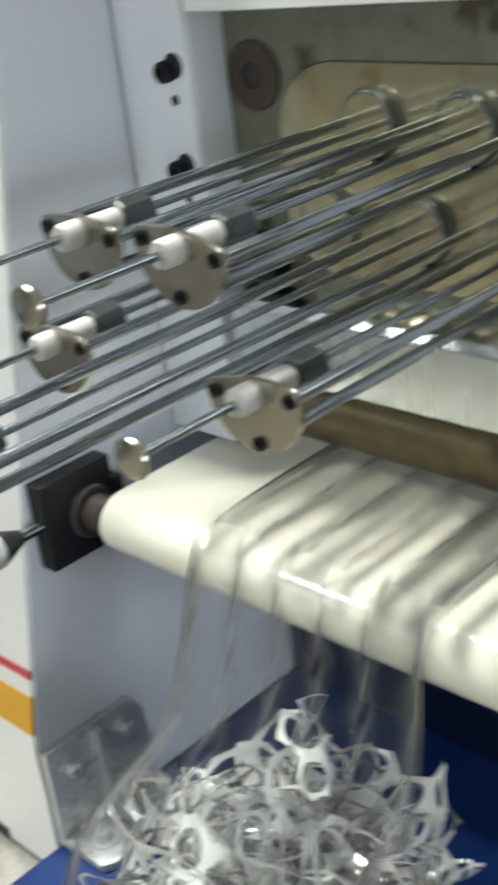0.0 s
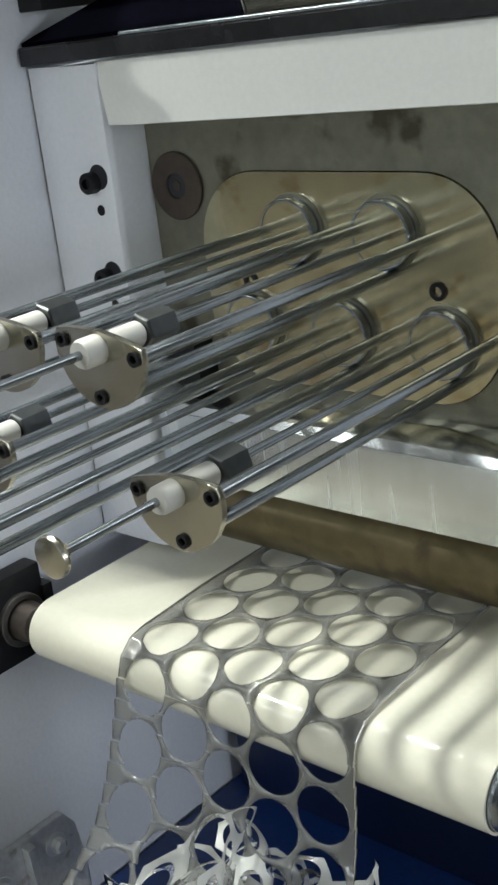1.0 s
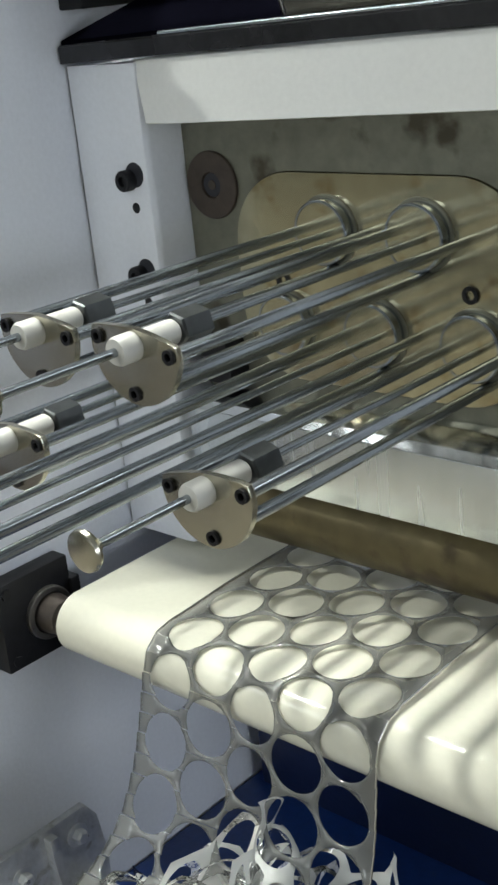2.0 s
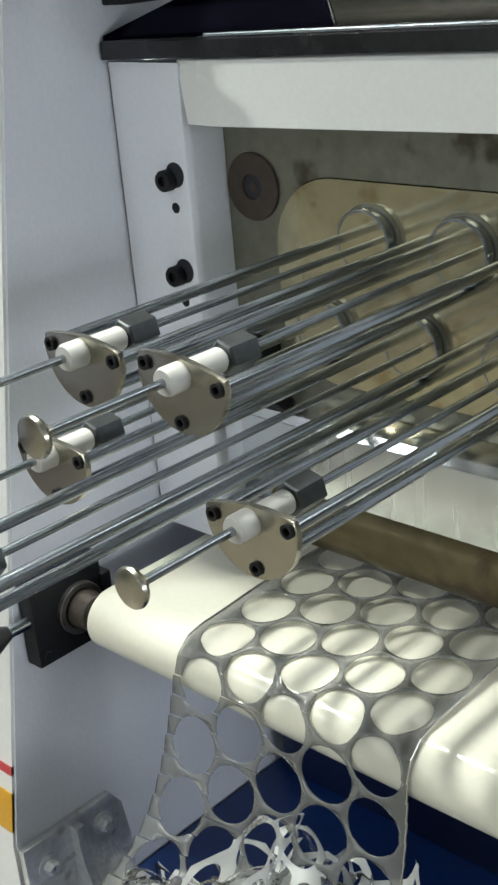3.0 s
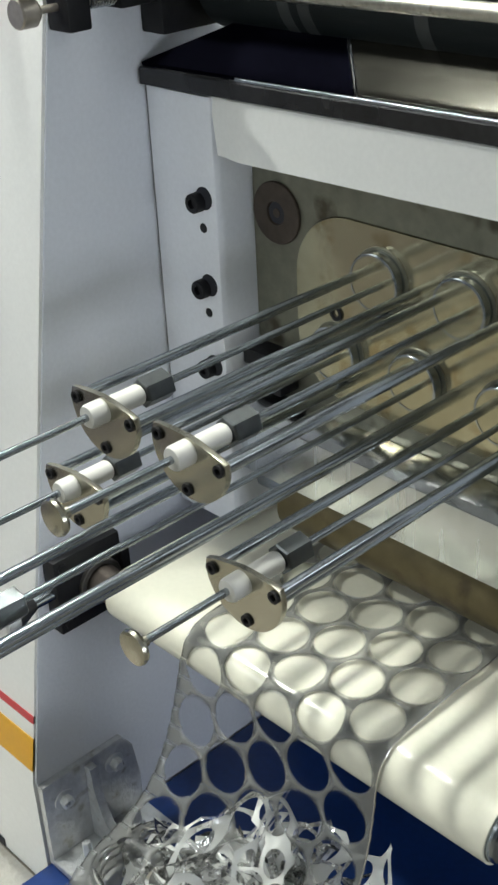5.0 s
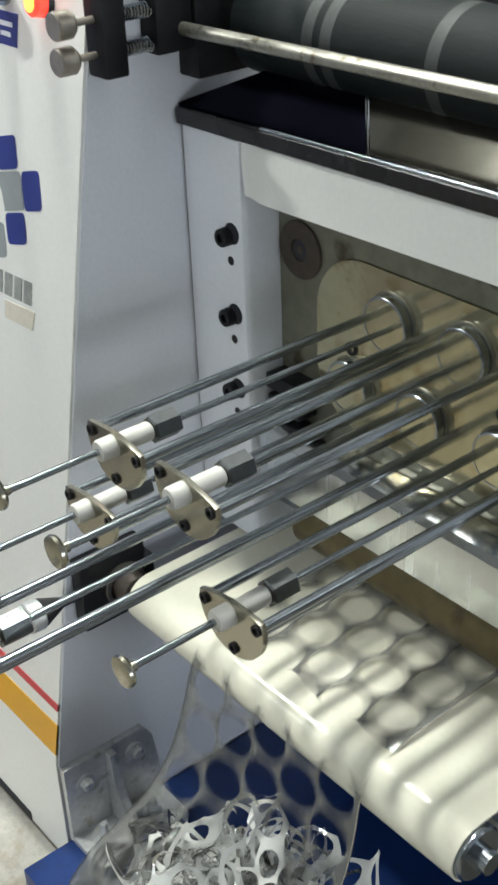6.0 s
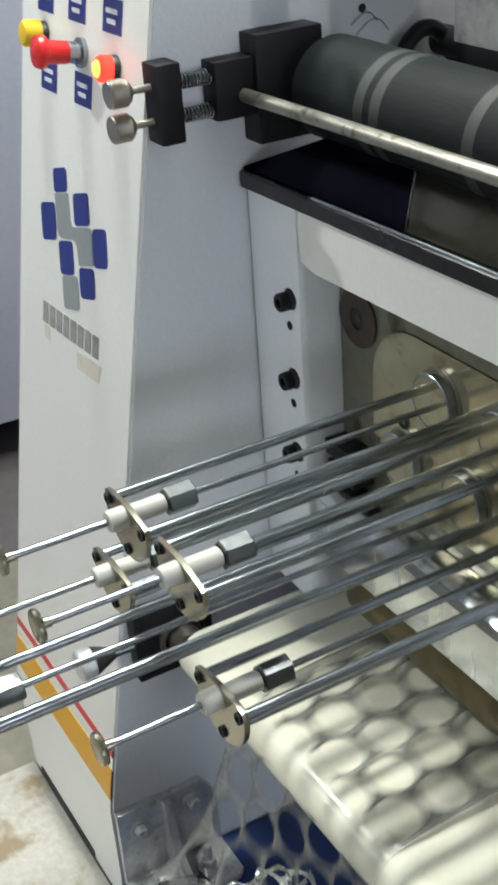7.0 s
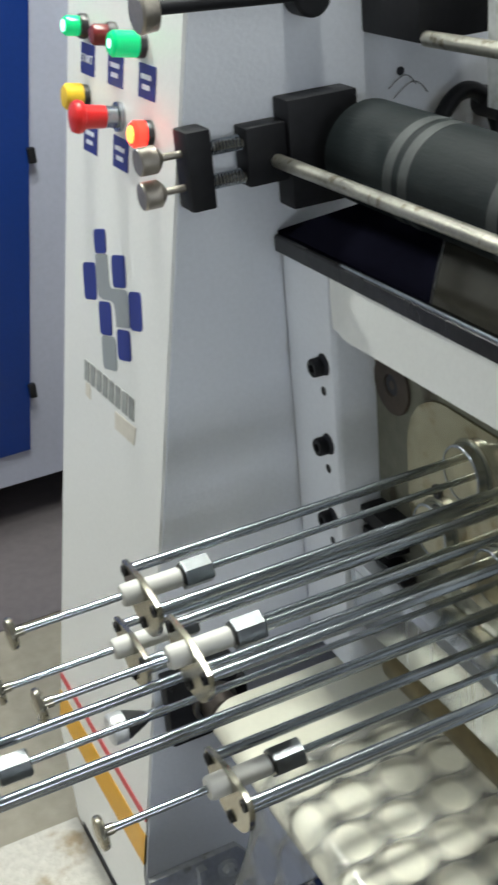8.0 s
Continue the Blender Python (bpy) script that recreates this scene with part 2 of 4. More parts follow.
def prism(bm, outline, axis, d0, d1, bevel=0.0):
    """A flat outline pushed along an axis: for x the outline is (y, z), for y (x, z), for z (x, y)."""
    def at(p, d):
        return {"x": (d, p[0], p[1]), "y": (p[0], d, p[1]), "z": (p[0], p[1], d)}[axis]
    a, b = [bm.verts.new(at(p, d0)) for p in outline], [bm.verts.new(at(p, d1)) for p in outline]
    faces = [bm.faces.new(a), bm.faces.new(b[::-1])]
    n = len(outline)
    for i in range(n):
        faces.append(bm.faces.new((a[i], b[i], b[(i + 1) % n], a[(i + 1) % n])))
    if bevel:
        rim = [e for f in faces[:2] for e in f.edges]
        bmesh.ops.bevel(bm, geom=rim, offset=bevel, segments=2, affect="EDGES", profile=0.6)
    return bm


def lathe(bm, p0, way, profile, seg=28, close=True):
    """A turned shape: profile of (distance along way, radius) from p0."""
    way = Vector(way).normalized()
    side = way.orthogonal().normalized()
    up = way.cross(side)
    rings = []
    for d, r in profile:
        c = Vector(p0) + way * d
        rings.append([bm.verts.new(c + (side * math.cos(2 * math.pi * i / seg) + up * math.sin(2 * math.pi * i / seg)) * r) for i in range(seg)])
    for a, b in zip(rings, rings[1:]):
        for i in range(seg):
            bm.faces.new((a[i], a[(i + 1) % seg], b[(i + 1) % seg], b[i]))
    if close:
        bm.faces.new(rings[0][::-1])
        bm.faces.new(rings[-1])
    return bm


def rod(bm, p0, p1, r, seg=20, edge=0.0):
    length = (Vector(p1) - Vector(p0)).length
    e = edge or r * 0.12
    return lathe(bm, p0, Vector(p1) - Vector(p0), [(0, r - e), (e, r), (length - e, r), (length, r - e)], seg)


def hollow(bm, p0, way, outer, inner, length, seg=40, edge=0.0012):
    return lathe(bm, p0, way, [(length, inner), (0, inner), (0, outer - edge), (edge, outer), (length - edge, outer), (length, outer - edge), (length, inner)], seg, False)


def wire(bm, points, r, seg=8):
    rings = []
    for i, p in enumerate(points):
        t = (Vector(points[min(i + 1, len(points) - 1)]) - Vector(points[max(i - 1, 0)])).normalized()
        side = t.orthogonal().normalized() if i == 0 else (side - t * side.dot(t)).normalized()
        up = t.cross(side)
        rings.append([bm.verts.new(Vector(p) + (side * math.cos(2 * math.pi * k / seg) + up * math.sin(2 * math.pi * k / seg)) * r) for k in range(seg)])
    for a, b in zip(rings, rings[1:]):
        for k in range(seg):
            bm.faces.new((a[k], a[(k + 1) % seg], b[(k + 1) % seg], b[k]))
    bm.faces.new(rings[0][::-1])
    bm.faces.new(rings[-1])
    return bm


def rounded(x0, x1, y0, y1, r, n=10):
    pts = []
    for cx, cy, a in ((x1 - r, y1 - r, 0), (x0 + r, y1 - r, 90), (x0 + r, y0 + r, 180), (x1 - r, y0 + r, 270)):
        for i in range(n + 1):
            b = radians(a + 90 * i / n)
            pts.append((cx + r * math.cos(b), cy + r * math.sin(b)))
    return pts


def bm_new():
    return bmesh.new()


# ---------------------------------------------------------------- hall
G = -DATUM
SIDE = -1.125


def build_hall():
    setting("floor", box(bm_new(), -9, 7, -7, 9, G - 0.1, G), FLOOR, "worn beige concrete floor of the factory hall", "floor")
    # thin darker sheet on the floor, west of x = -2.2
    bm = box(bm_new(), -8.9, -2.2, -1.5, 8.9, G, G + 0.004)
    setting("dark_floor_strip", bm, FLOOR_DARK, "darker strip of floor beside the next machine", "floor")
    for name, b in (("wall_north", (-9, 7, 9, 9.2)), ("wall_south", (-9, 7, -7.2, -7)), ("wall_west", (-9.2, -9, -7.2, 9.2)), ("wall_east", (7, 7.2, -7.2, 9.2))):
        setting(name, box(bm_new(), *b, G, G + 4.2), HALL, "plain grey plastered factory wall", "wall")
    # frames and glowing panes round the added fill lights
    for i, (x, y, z, turn, w, colour) in enumerate(FILL_WINDOWS):
        win = thing("window_%d" % (i + 1), (x, y, z - 0.8 - DATUM), "wide fill window added out of view, with a glowing pane", "window", "", "structure")
        m = pose(x, y, z - DATUM, 0, 0, turn)
        for nm, bars in (("window_frame", [(-1.66, 1.66, 0.75, 0.81), (-1.66, 1.66, -0.81, -0.75), (-1.66, -1.6, -0.75, 0.75), (1.6, 1.66, -0.75, 0.75), (-0.56, -0.5, -0.75, 0.75), (0.5, 0.56, -0.75, 0.75)]), ("pane", [(-1.6, 1.6, -0.75, 0.75)])):
            bm = bm_new()
            for x0, x1, z0, z1 in bars:
                box(bm, x0, x1, -0.07 if nm == "pane" else -0.069, -0.06 if nm == "pane" else -0.02, z0, z1)
            bmesh.ops.transform(bm, matrix=m, verts=bm.verts)
            part(nm, bm, FILL_PANE if nm == "pane" else WHITE, win)
    setting("ceiling", box(bm_new(), -9.2, 7.2, -7.2, 9.2, G + 4.2, G + 4.3), HALL, "plain grey factory ceiling", "ceiling")
    # housings for the compact lamps and for the added fill panels
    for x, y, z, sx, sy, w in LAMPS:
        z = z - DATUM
        lamp = thing("key_fill_lamp", (x, y, z), "white framed flat lamp out of view, the wide ones added as fill", "lamp", "ceiling lamps of the hall")
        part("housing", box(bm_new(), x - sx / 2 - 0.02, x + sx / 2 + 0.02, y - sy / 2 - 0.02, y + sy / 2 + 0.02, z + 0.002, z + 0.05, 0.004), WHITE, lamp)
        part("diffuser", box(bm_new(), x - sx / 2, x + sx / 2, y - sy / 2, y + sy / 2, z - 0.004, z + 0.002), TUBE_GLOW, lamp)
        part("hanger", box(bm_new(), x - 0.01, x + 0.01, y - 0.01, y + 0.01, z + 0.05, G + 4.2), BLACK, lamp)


build_hall()


# ---------------------------------------------------------------- control cabinet
SLOPE = 0.1737


def face_y(z):
    """The sloping front of the cabinet; upright below 0.66."""
    return 0.887 + (max(z, 0.66) - 1.826) * SLOPE


def build_cabinet():
    cab = thing("control_cabinet", (-1.325, 0.9, G), "white enamelled machine control cabinet with sloping front", "cabinet")
    out = [(face_y(0.66), G + 0.012), (face_y(0.66), 0.66), (face_y(2.0), 2.0), (1.75, 2.0), (1.75, G + 0.012)]
    part("shell", prism(bm_new(), out, "x", -1.53, SIDE - 0.003), WHITE, cab)
    side = [(face_y(0.66) + 0.004, 0.66), (face_y(2.0) + 0.004, 1.995), (1.745, 1.995), (1.745, 0.50), (0.72, 0.50)]
    part("side_panel", prism(bm_new(), side, "x", SIDE - 0.004, SIDE), GREY_SIDE, cab, "pale grey side panel, scuffed")
    part("screw_hole", lathe(bm_new(), (SIDE - 0.002, 1.178, 1.776), (1, 0, 0), [(0, 0.0055), (0.0028, 0.0055)], 16), BLACK_PAINT, cab, "small dark hole in the side panel")
    part("vent_slot", box(bm_new(), -1.49, -1.25, face_y(0) - 0.002, face_y(0) + 0.02, 0.443, 0.460), BLACK_PAINT, cab, "black slot at the foot of the cabinet")

    def decal(name, pts, mat, label="", lift=0.0012):
        bm = bm_new()
        a = [bm.verts.new((x, face_y(z) - lift, z)) for x, z in pts]
        b = [bm.verts.new((x, face_y(z) + 0.003, z)) for x, z in pts]
        bm.faces.new(a)
        bm.faces.new(b[::-1])
        for i in range(len(a)):
            j = (i + 1) % len(a)
            bm.faces.new((a[i], b[i], b[j], a[j]))
        return part(name, bm, mat, cab, label)
    # slanting stripes at the foot
    decal("stripe", [(-1.53, 0.735), (SIDE - 0.003, 0.735), (SIDE - 0.003, 0.68), (-1.53, 0.68)], STRIPE_YELLOW, "broad amber stripe")
    decal("stripe", [(-1.53, 0.772), (-1.128, 0.772), (-1.128, 0.76), (-1.53, 0.76)], STRIPE_RED, "thin red stripe")
    # badge of rounded blocks, set a little askew
    def askew(a, b, cx=-1.33, cz=1.49, turn=14.0):
        c, n = math.cos(radians(turn)), math.sin(radians(turn))
        return cx + a * c - b * n, cz + a * n + b * c

    def block(a0, a1, b0, b1, mat):
        decal("badge_block", [askew(a, b) for a, b in rounded(a0 - 0.0012, a1 + 0.0012, b0 - 0.0012, b1 + 0.0012, 0.008, 5)], mat)
    block(-0.052, -0.007, 0.0695, 0.100, LOGO_BLUE)
    block(-0.108, -0.0575, 0.004, 0.054, LOGO_BLUE)
    block(0.014, 0.063, 0.0245, 0.065, LOGO_BLUE)
    block(0.0725, 0.114, -0.030, 0.0185, LOGO_BLUE)
    block(-0.049, -0.002, -0.043, 0.001, LOGO_BLUE)
    block(0.019, 0.067, -0.073, -0.034, LOGO_BLUE)
    block(-0.044, 0.009, -0.091, -0.0465, LOGO_GREY)
    swan = [(-0.052, 0.0665), (-0.004, 0.0665), (-0.001, 0.030), (0.003, 0.023), (0.011, 0.021), (0.058, 0.021), (0.066, 0.019), (0.069, 0.012), (0.0685, -0.029), (0.019, -0.0305), (0.016, -0.006), (0.012, 0.001), (0.004, 0.004), (-0.033, 0.0055), (-0.046, 0.009), (-0.052, 0.018)]
    decal("badge_block", [askew(a, b) for a, b in swan], LOGO_GREY, "grey stepped block")
    # the maker's word under it as plain slanting bars
    for i in range(8):
        x, z = -1.432 + i * 0.0258, 1.3605 + i * 0.0013
        decal("print_bar", [(x, z + 0.0155), (x + 0.0195, z + 0.0165), (x + 0.0195, z - 0.0150), (x, z - 0.0160)], LETTER)
    decal("tape_scrap", [(-1.302, 1.343), (-1.222, 1.349), (-1.227, 1.322), (-1.300, 1.318)], TAPE, "yellowed scrap of tape")
    decal("tape_scrap", [(-1.426, 1.342), (-1.408, 1.343), (-1.404, 1.322), (-1.424, 1.323)], TAPE)

    # push buttons, lamps and their plates
    way = Vector((0, -1, SLOPE)).normalized()

    def on_face(x, z):
        return Vector((x, face_y(z), z))

    def plate(x, z, words=""):
        p = decal("label_plate", [(x - 0.027, z + 0.02), (x + 0.027, z + 0.02), (x + 0.027, z - 0.02), (x - 0.027, z - 0.02)], PLATE_BLUE, "small blue label plate")
        if words:
            curve = bpy.data.curves.new("lettering", "FONT")
            curve.body, curve.size, curve.align_x, curve.align_y, curve.extrude = words, 0.016, "CENTER", "CENTER", 0.0004
            tmp = new("lettering", curve)
            bpy.context.view_layer.update()
            data = bpy.data.meshes.new_from_object(tmp.evaluated_get(bpy.context.evaluated_depsgraph_get()))
            bpy.data.objects.remove(tmp)
            ob = new("lettering", data)
            data.materials.append(PLATE_TEXT)
            data.transform(Matrix.Translation(on_face(x, z) + way * 0.0024 - BASES[cab.name]) @ pose(0, 0, 0, 90 - math.degrees(math.atan(SLOPE)), 0, 0))
            ob.parent = p
        else:
            bm = bm_new()
            for k in (0, 1):
                zz = z + 0.006 - 0.012 * k
                q = [(x - 0.017 + 0.004 * k, zz + 0.003), (x + 0.017 - 0.004 * k, zz + 0.003), (x + 0.017 - 0.004 * k, zz - 0.003), (x - 0.017 + 0.004 * k, zz - 0.003)]
                a = [bm.verts.new((u, face_y(w) - 0.0022, w)) for u, w in q]
                bm.faces.new(a)
            part("print_bar", bm, PLATE_TEXT, p)

    def button(name, x, z, lens, label, lens_r=0.0135, reach=0.018):
        b = part(name, lathe(bm_new(), on_face(x, z), way, [(0, 0.0165), (0.008, 0.0165), (0.011, 0.0145), (0.011, 0.012)], 28), BLACK_PLASTIC, cab, label)
        part("lens", lathe(bm_new(), on_face(x, z) + way * 0.009, way, [(0, lens_r), (reach, lens_r), (reach + 0.004, lens_r * 0.8), (reach + 0.005, 0.003)], 28), lens, b)
        return b
    for x, words in ((-1.442, "START"), (-1.335, ""), (-1.226, "")):
        plate(x, 1.797, words)
    for x in (-1.425, -1.308):
        plate(x, 1.697)
    lit = button("push_button", -1.455, 1.838, GREEN_GLOW, "lit green push button in a black ring")
    part("lamp_core", lathe(bm_new(), on_face(-1.455, 1.838) + way * 0.0318, way, [(0, 0.0085), (0.0015, 0.0065), (0.002, 0.002)], 20), GREEN_CORE, lit)
    button("push_button", -1.345, 1.838, DARK_RED, "unlit dark red push button")
    lit = button("push_button", -1.245, 1.838, GREEN_GLOW, "large lit green push button", 0.016, 0.03)
    part("lamp_core", lathe(bm_new(), on_face(-1.245, 1.838) + way * 0.0438, way, [(0, 0.006), (0.0012, 0.0045), (0.0016, 0.0015)], 20), GREEN_CORE, lit)
    button("push_button", -1.445, 1.748, YELLOW_PLASTIC, "yellow push button", 0.018, 0.02)
    lampb = button("signal_lamp", -1.212, 1.738, RED_GLOW, "glowing red signal lamp", 0.0165, 0.012)
    part("lamp_core", lathe(bm_new(), on_face(-1.212, 1.738) + way * 0.0255, way, [(0, 0.011), (0.002, 0.009), (0.003, 0.002)], 20), HOT_GLOW, lampb)
    stop = part("emergency_stop", lathe(bm_new(), on_face(-1.315, 1.742), way, [(0, 0.019), (0.006, 0.019), (0.006, 0.014), (0.024, 0.014)], 28), CHROME, cab, "emergency stop with chromed collar")
    part("mushroom_head", lathe(bm_new(), on_face(-1.315, 1.742) + way * 0.022, way, [(0, 0.0145), (0.028, 0.0155), (0.03, 0.02), (0.036, 0.0215), (0.042, 0.019), (0.046, 0.008)], 32), RED_PLASTIC, stop, "red mushroom head")
    return cab


build_cabinet()


def build_foot():
    foot = thing("levelling_bracket", (-1.08, 0.76, 0.50), "grey cast bracket bolted at the cabinet's foot", "bracket")
    part("web", prism(bm_new(), [(0.688, 0.655), (0.835, 0.655), (0.852, 0.63), (0.86, 0.57), (0.86, 0.511), (0.688, 0.511)], "x", SIDE, SIDE + 0.012, 0.002), CAST, foot)
    part("base_flange", prism(bm_new(), [(SIDE, 0.688), (SIDE + 0.088, 0.688), (SIDE + 0.096, 0.70), (SIDE + 0.096, 0.85), (SIDE + 0.086, 0.86), (SIDE, 0.86)], "z", 0.50, 0.512, 0.002), CAST, foot)
    curve = [(SIDE + 0.01, 0.648)] + [(SIDE + 0.026 + 0.06 * (1 - math.cos(radians(a))), 0.648 - 0.118 * math.sin(radians(a))) for a in range(0, 91, 10)] + [(SIDE + 0.086, 0.512), (SIDE + 0.01, 0.512)]
    part("rib", prism(bm_new(), curve, "y", 0.763, 0.777, 0.002), CAST, foot)
    for y, z in ((0.722, 0.612), (0.815, 0.62)):
        b = part("bolt", lathe(bm_new(), (SIDE + 0.0135, y, z), (1, 0, 0), [(0, 0.0105), (0.010, 0.0105), (0.013, 0.0075)], 6), BRIGHT_BOLT, foot)
        part("washer", hollow(bm_new(), (SIDE + 0.0115, y, z), (1, 0, 0), 0.017, 0.008, 0.0025, 28, 0.0006), BRIGHT_BOLT, b)
    for y in (0.722, 0.815):
        b = part("levelling_nut", lathe(bm_new(), (SIDE + 0.054, y, 0.5145), (0, 0, 1), [(0, 0.0125), (0.013, 0.0125), (0.0145, 0.0105), (0.0145, 0.0068), (0.04, 0.0068), (0.042, 0.005)], 6), BRIGHT_BOLT, foot)
        part("washer", hollow(bm_new(), (SIDE + 0.054, y, 0.512), (0, 0, 1), 0.0195, 0.0075, 0.0028, 28, 0.0006), BRIGHT_BOLT, b)


build_foot()


# ---------------------------------------------------------------- portal, die and aluminium bolster
RISE = 0.0219            # the cross beam and its table climb a little along x


def climb(bm):
    for v in bm.verts:
        v.co.z += (v.co.x + 0.984) * RISE
    return bm


def build_portal():
    p = thing("press_portal", (-0.74, 1.05, 1.0), "enamelled steel portal of the punching press", "machine frame")
    left = [(SIDE + 0.003, 0.995), (-1.016, 0.995), (-1.0105, 0.9965), (-1.0078, 1.001), (-1.0070, 1.006), (-1.0070, 1.13), (SIDE + 0.003, 1.13)]
    # columns take the side panel's grey to carry their shade beside the lit beam
    part("column", prism(bm_new(), left, "z", 1.0, 1.584), GREY_SIDE, p, "column toned pale grey for the shade on it")
    part("column", box(bm_new(), -0.486, -0.35, 0.995, 1.13, 1.0, 1.584, 0.002), GREY_SIDE, p, "column toned pale grey for the shade on it")
    part("seam", box(bm_new(), SIDE + 0.0016, SIDE + 0.0028, 0.9955, 1.1, 1.0, 1.583), BLACK_PAINT, p, "dark seam beside the cabinet")
    # the beam is a folded sheet: its end curls back to the column, its face leans back towards the top
    bm = bm_new()
    edge = [(-1.0, 0.9948), (-0.994, 0.9945), (-0.984, 0.993), (-0.975, 0.9905), (-0.967, 0.9885), (-0.958, 0.987), (-0.945, 0.9865), (-0.35, 0.9865), (-0.35, 1.13), (-1.0, 1.13)]
    rings = []
    for z, back in ((1.518, 0.004), (1.5192, 0.0), (1.5865, 0.005), (1.588, 0.007)):
        rings.append([bm.verts.new((x + (0.014 if i < 7 and z > 1.55 else 0.0) * -1.0, y + back if y < 1.0 else y, z)) for i, (x, y) in enumerate(edge)])
    n = len(edge)
    for lo, hi in zip(rings, rings[1:]):
        for i in range(n):
            bm.faces.new((lo[i], lo[(i + 1) % n], hi[(i + 1) % n], hi[i]))
    bm.faces.new(rings[0])
    bm.faces.new(rings[-1][::-1])
    part("cross_beam", climb(bm), WHITE, p, "white folded cross beam")
    for z in (1.455, 1.343, 1.232):
        b = part("cap_screw", lathe(bm_new(), (-1.040, 0.996, z), (0, -1, 0), [(0, 0.0125), (0.012, 0.0122), (0.0135, 0.011), (0.0135, 0.006), (0.008, 0.006)], 24), BLACK, p, "black socket head screw")
        # black disc behind the screw, set to the right and up
        part("screw_back_disc", lathe(bm_new(), (-1.030, 0.9945, z + 0.006), (0, 1, 0), [(0, 0.0145), (0.004, 0.0145)], 24), BLACK_PAINT, b)
        part("dowel_hole", lathe(bm_new(), (-1.034, 0.9945, z - 0.032), (0, 1, 0), [(0, 0.0062), (0.006, 0.0062)], 16), BLACK, p)


build_portal()


def build_die():
    d = thing("punching_die", (-0.737, 1.08, 1.1), "oily steel die plate with five round outlets", "die")
    inner = rounded(-0.934, -0.550, 1.220, 1.459, 0.085, 12)
    bm, loops = bm_new(), []
    for y in (1.13, 1.055):
        ring_in = [bm.verts.new((x, y, z)) for x, z in inner]
        ring_out = []
        for x, z in inner:
            dx, dz = x + 0.742, z - 1.3375
            k = min(0.2645 / max(abs(dx), 1e-6), 0.2025 / max(abs(dz), 1e-6))
            ring_out.append(bm.verts.new((-0.742 + dx * k, y, 1.3375 + dz * k)))
        loops.append((ring_in, ring_out))
    n = len(inner)
    for i in range(n):
        j = (i + 1) % n
        for a, c in ((loops[1][0], loops[1][1]), (loops[0][1], loops[0][0]), (loops[0][0], loops[1][0]), (loops[1][1], loops[0][1])):
            if (a[i].co - a[j].co).length > 1e-6 or (c[i].co - c[j].co).length > 1e-6:
                try:
                    bm.faces.new((a[i], a[j], c[j], c[i]))
                except ValueError:
                    pass
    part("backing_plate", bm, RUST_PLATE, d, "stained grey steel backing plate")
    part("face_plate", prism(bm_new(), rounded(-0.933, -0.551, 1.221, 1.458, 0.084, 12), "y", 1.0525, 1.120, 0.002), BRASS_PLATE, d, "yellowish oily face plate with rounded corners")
    fl = part("flange", lathe(bm_new(), (-0.965, 1.056, 1.441), (0, -1, 0), [(0, 0.039), (0.004, 0.039), (0.005, 0.038), (0.005, 0.015), (0.002, 0.014), (0.002, 0.006), (0.0035, 0.0055)], 36), material("dark_bronze_flange", (0.07, 0.055, 0.045), 0.5, 0.6, vary=0.25, scale=20), d, "dark round flange")
    part("bore", lathe(bm_new(), (-0.965, 1.0538, 1.441), (0, -1, 0), [(0, 0.0136), (0.0006, 0.0136)], 24), BLACK_PAINT, fl)
    for x, z in ((-0.622, 1.341), (-0.868, 1.337)):
        part("socket_screw", lathe(bm_new(), (x, 1.054, z), (0, -1, 0), [(0, 0.0095), (0.004, 0.0095), (0.004, 0.005), (0.001, 0.005)], 20), BLACK, d)
    for x, z in ((-0.976, 1.252), (-0.972, 1.222)):
        part("clamp", box(bm_new(), x - 0.028, x + 0.034, 1.022, 1.056, z - 0.011, z + 0.011, 0.002), BLACK, d, "black clamp block")
    for x, z in STATIONS:
        x = x - 0.011
        ring = part("outlet_ring", hollow(bm_new(), (x, 1.054, z), (0, -1, 0), 0.0355, 0.0325, 0.0175), CHROME, d, "chromed outlet ring")
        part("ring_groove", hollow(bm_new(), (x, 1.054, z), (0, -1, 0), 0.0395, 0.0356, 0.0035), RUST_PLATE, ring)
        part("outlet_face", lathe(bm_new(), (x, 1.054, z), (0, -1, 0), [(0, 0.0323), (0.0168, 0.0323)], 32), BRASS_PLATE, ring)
    return d


STATIONS = [(-0.853, 1.288), (-0.787, 1.397), (-0.7295, 1.289), (-0.667, 1.398), (-0.606, 1.2885)]
build_die()


def build_bolster():
    b = thing("aluminium_bolster", (-0.74, 1.04, 1.1), "bright milled aluminium bolster below the die", "machine part")
    part("block", box(bm_new(), -0.987, -0.488, 0.994, 1.0535, 1.104, 1.186, 0.0015), ALU, b)
    part("polished_ledge", prism(bm_new(), [(0.9945, 1.1864), (1.0535, 1.1864), (1.0535, 1.2035), (1.018, 1.2035), (1.0, 1.196)], "x", -0.987, -0.488, 0.0008), LEDGE, b, "polished ledge that mirrors the rods")
    r = thing("nip_roller", (-0.74, 1.06, 1.0), "oily brown steel nip roller above the belt", "roller")
    part("roller_body", rod(bm_new(), (-0.94, 1.05, 1.055), (-0.46, 1.05, 1.055), 0.046, 40), BROWN_ROLL, r)
    part("journal", rod(bm_new(), (-1.124, 1.05, 1.055), (-0.94, 1.05, 1.055), 0.012), CHROME, r)


build_bolster()


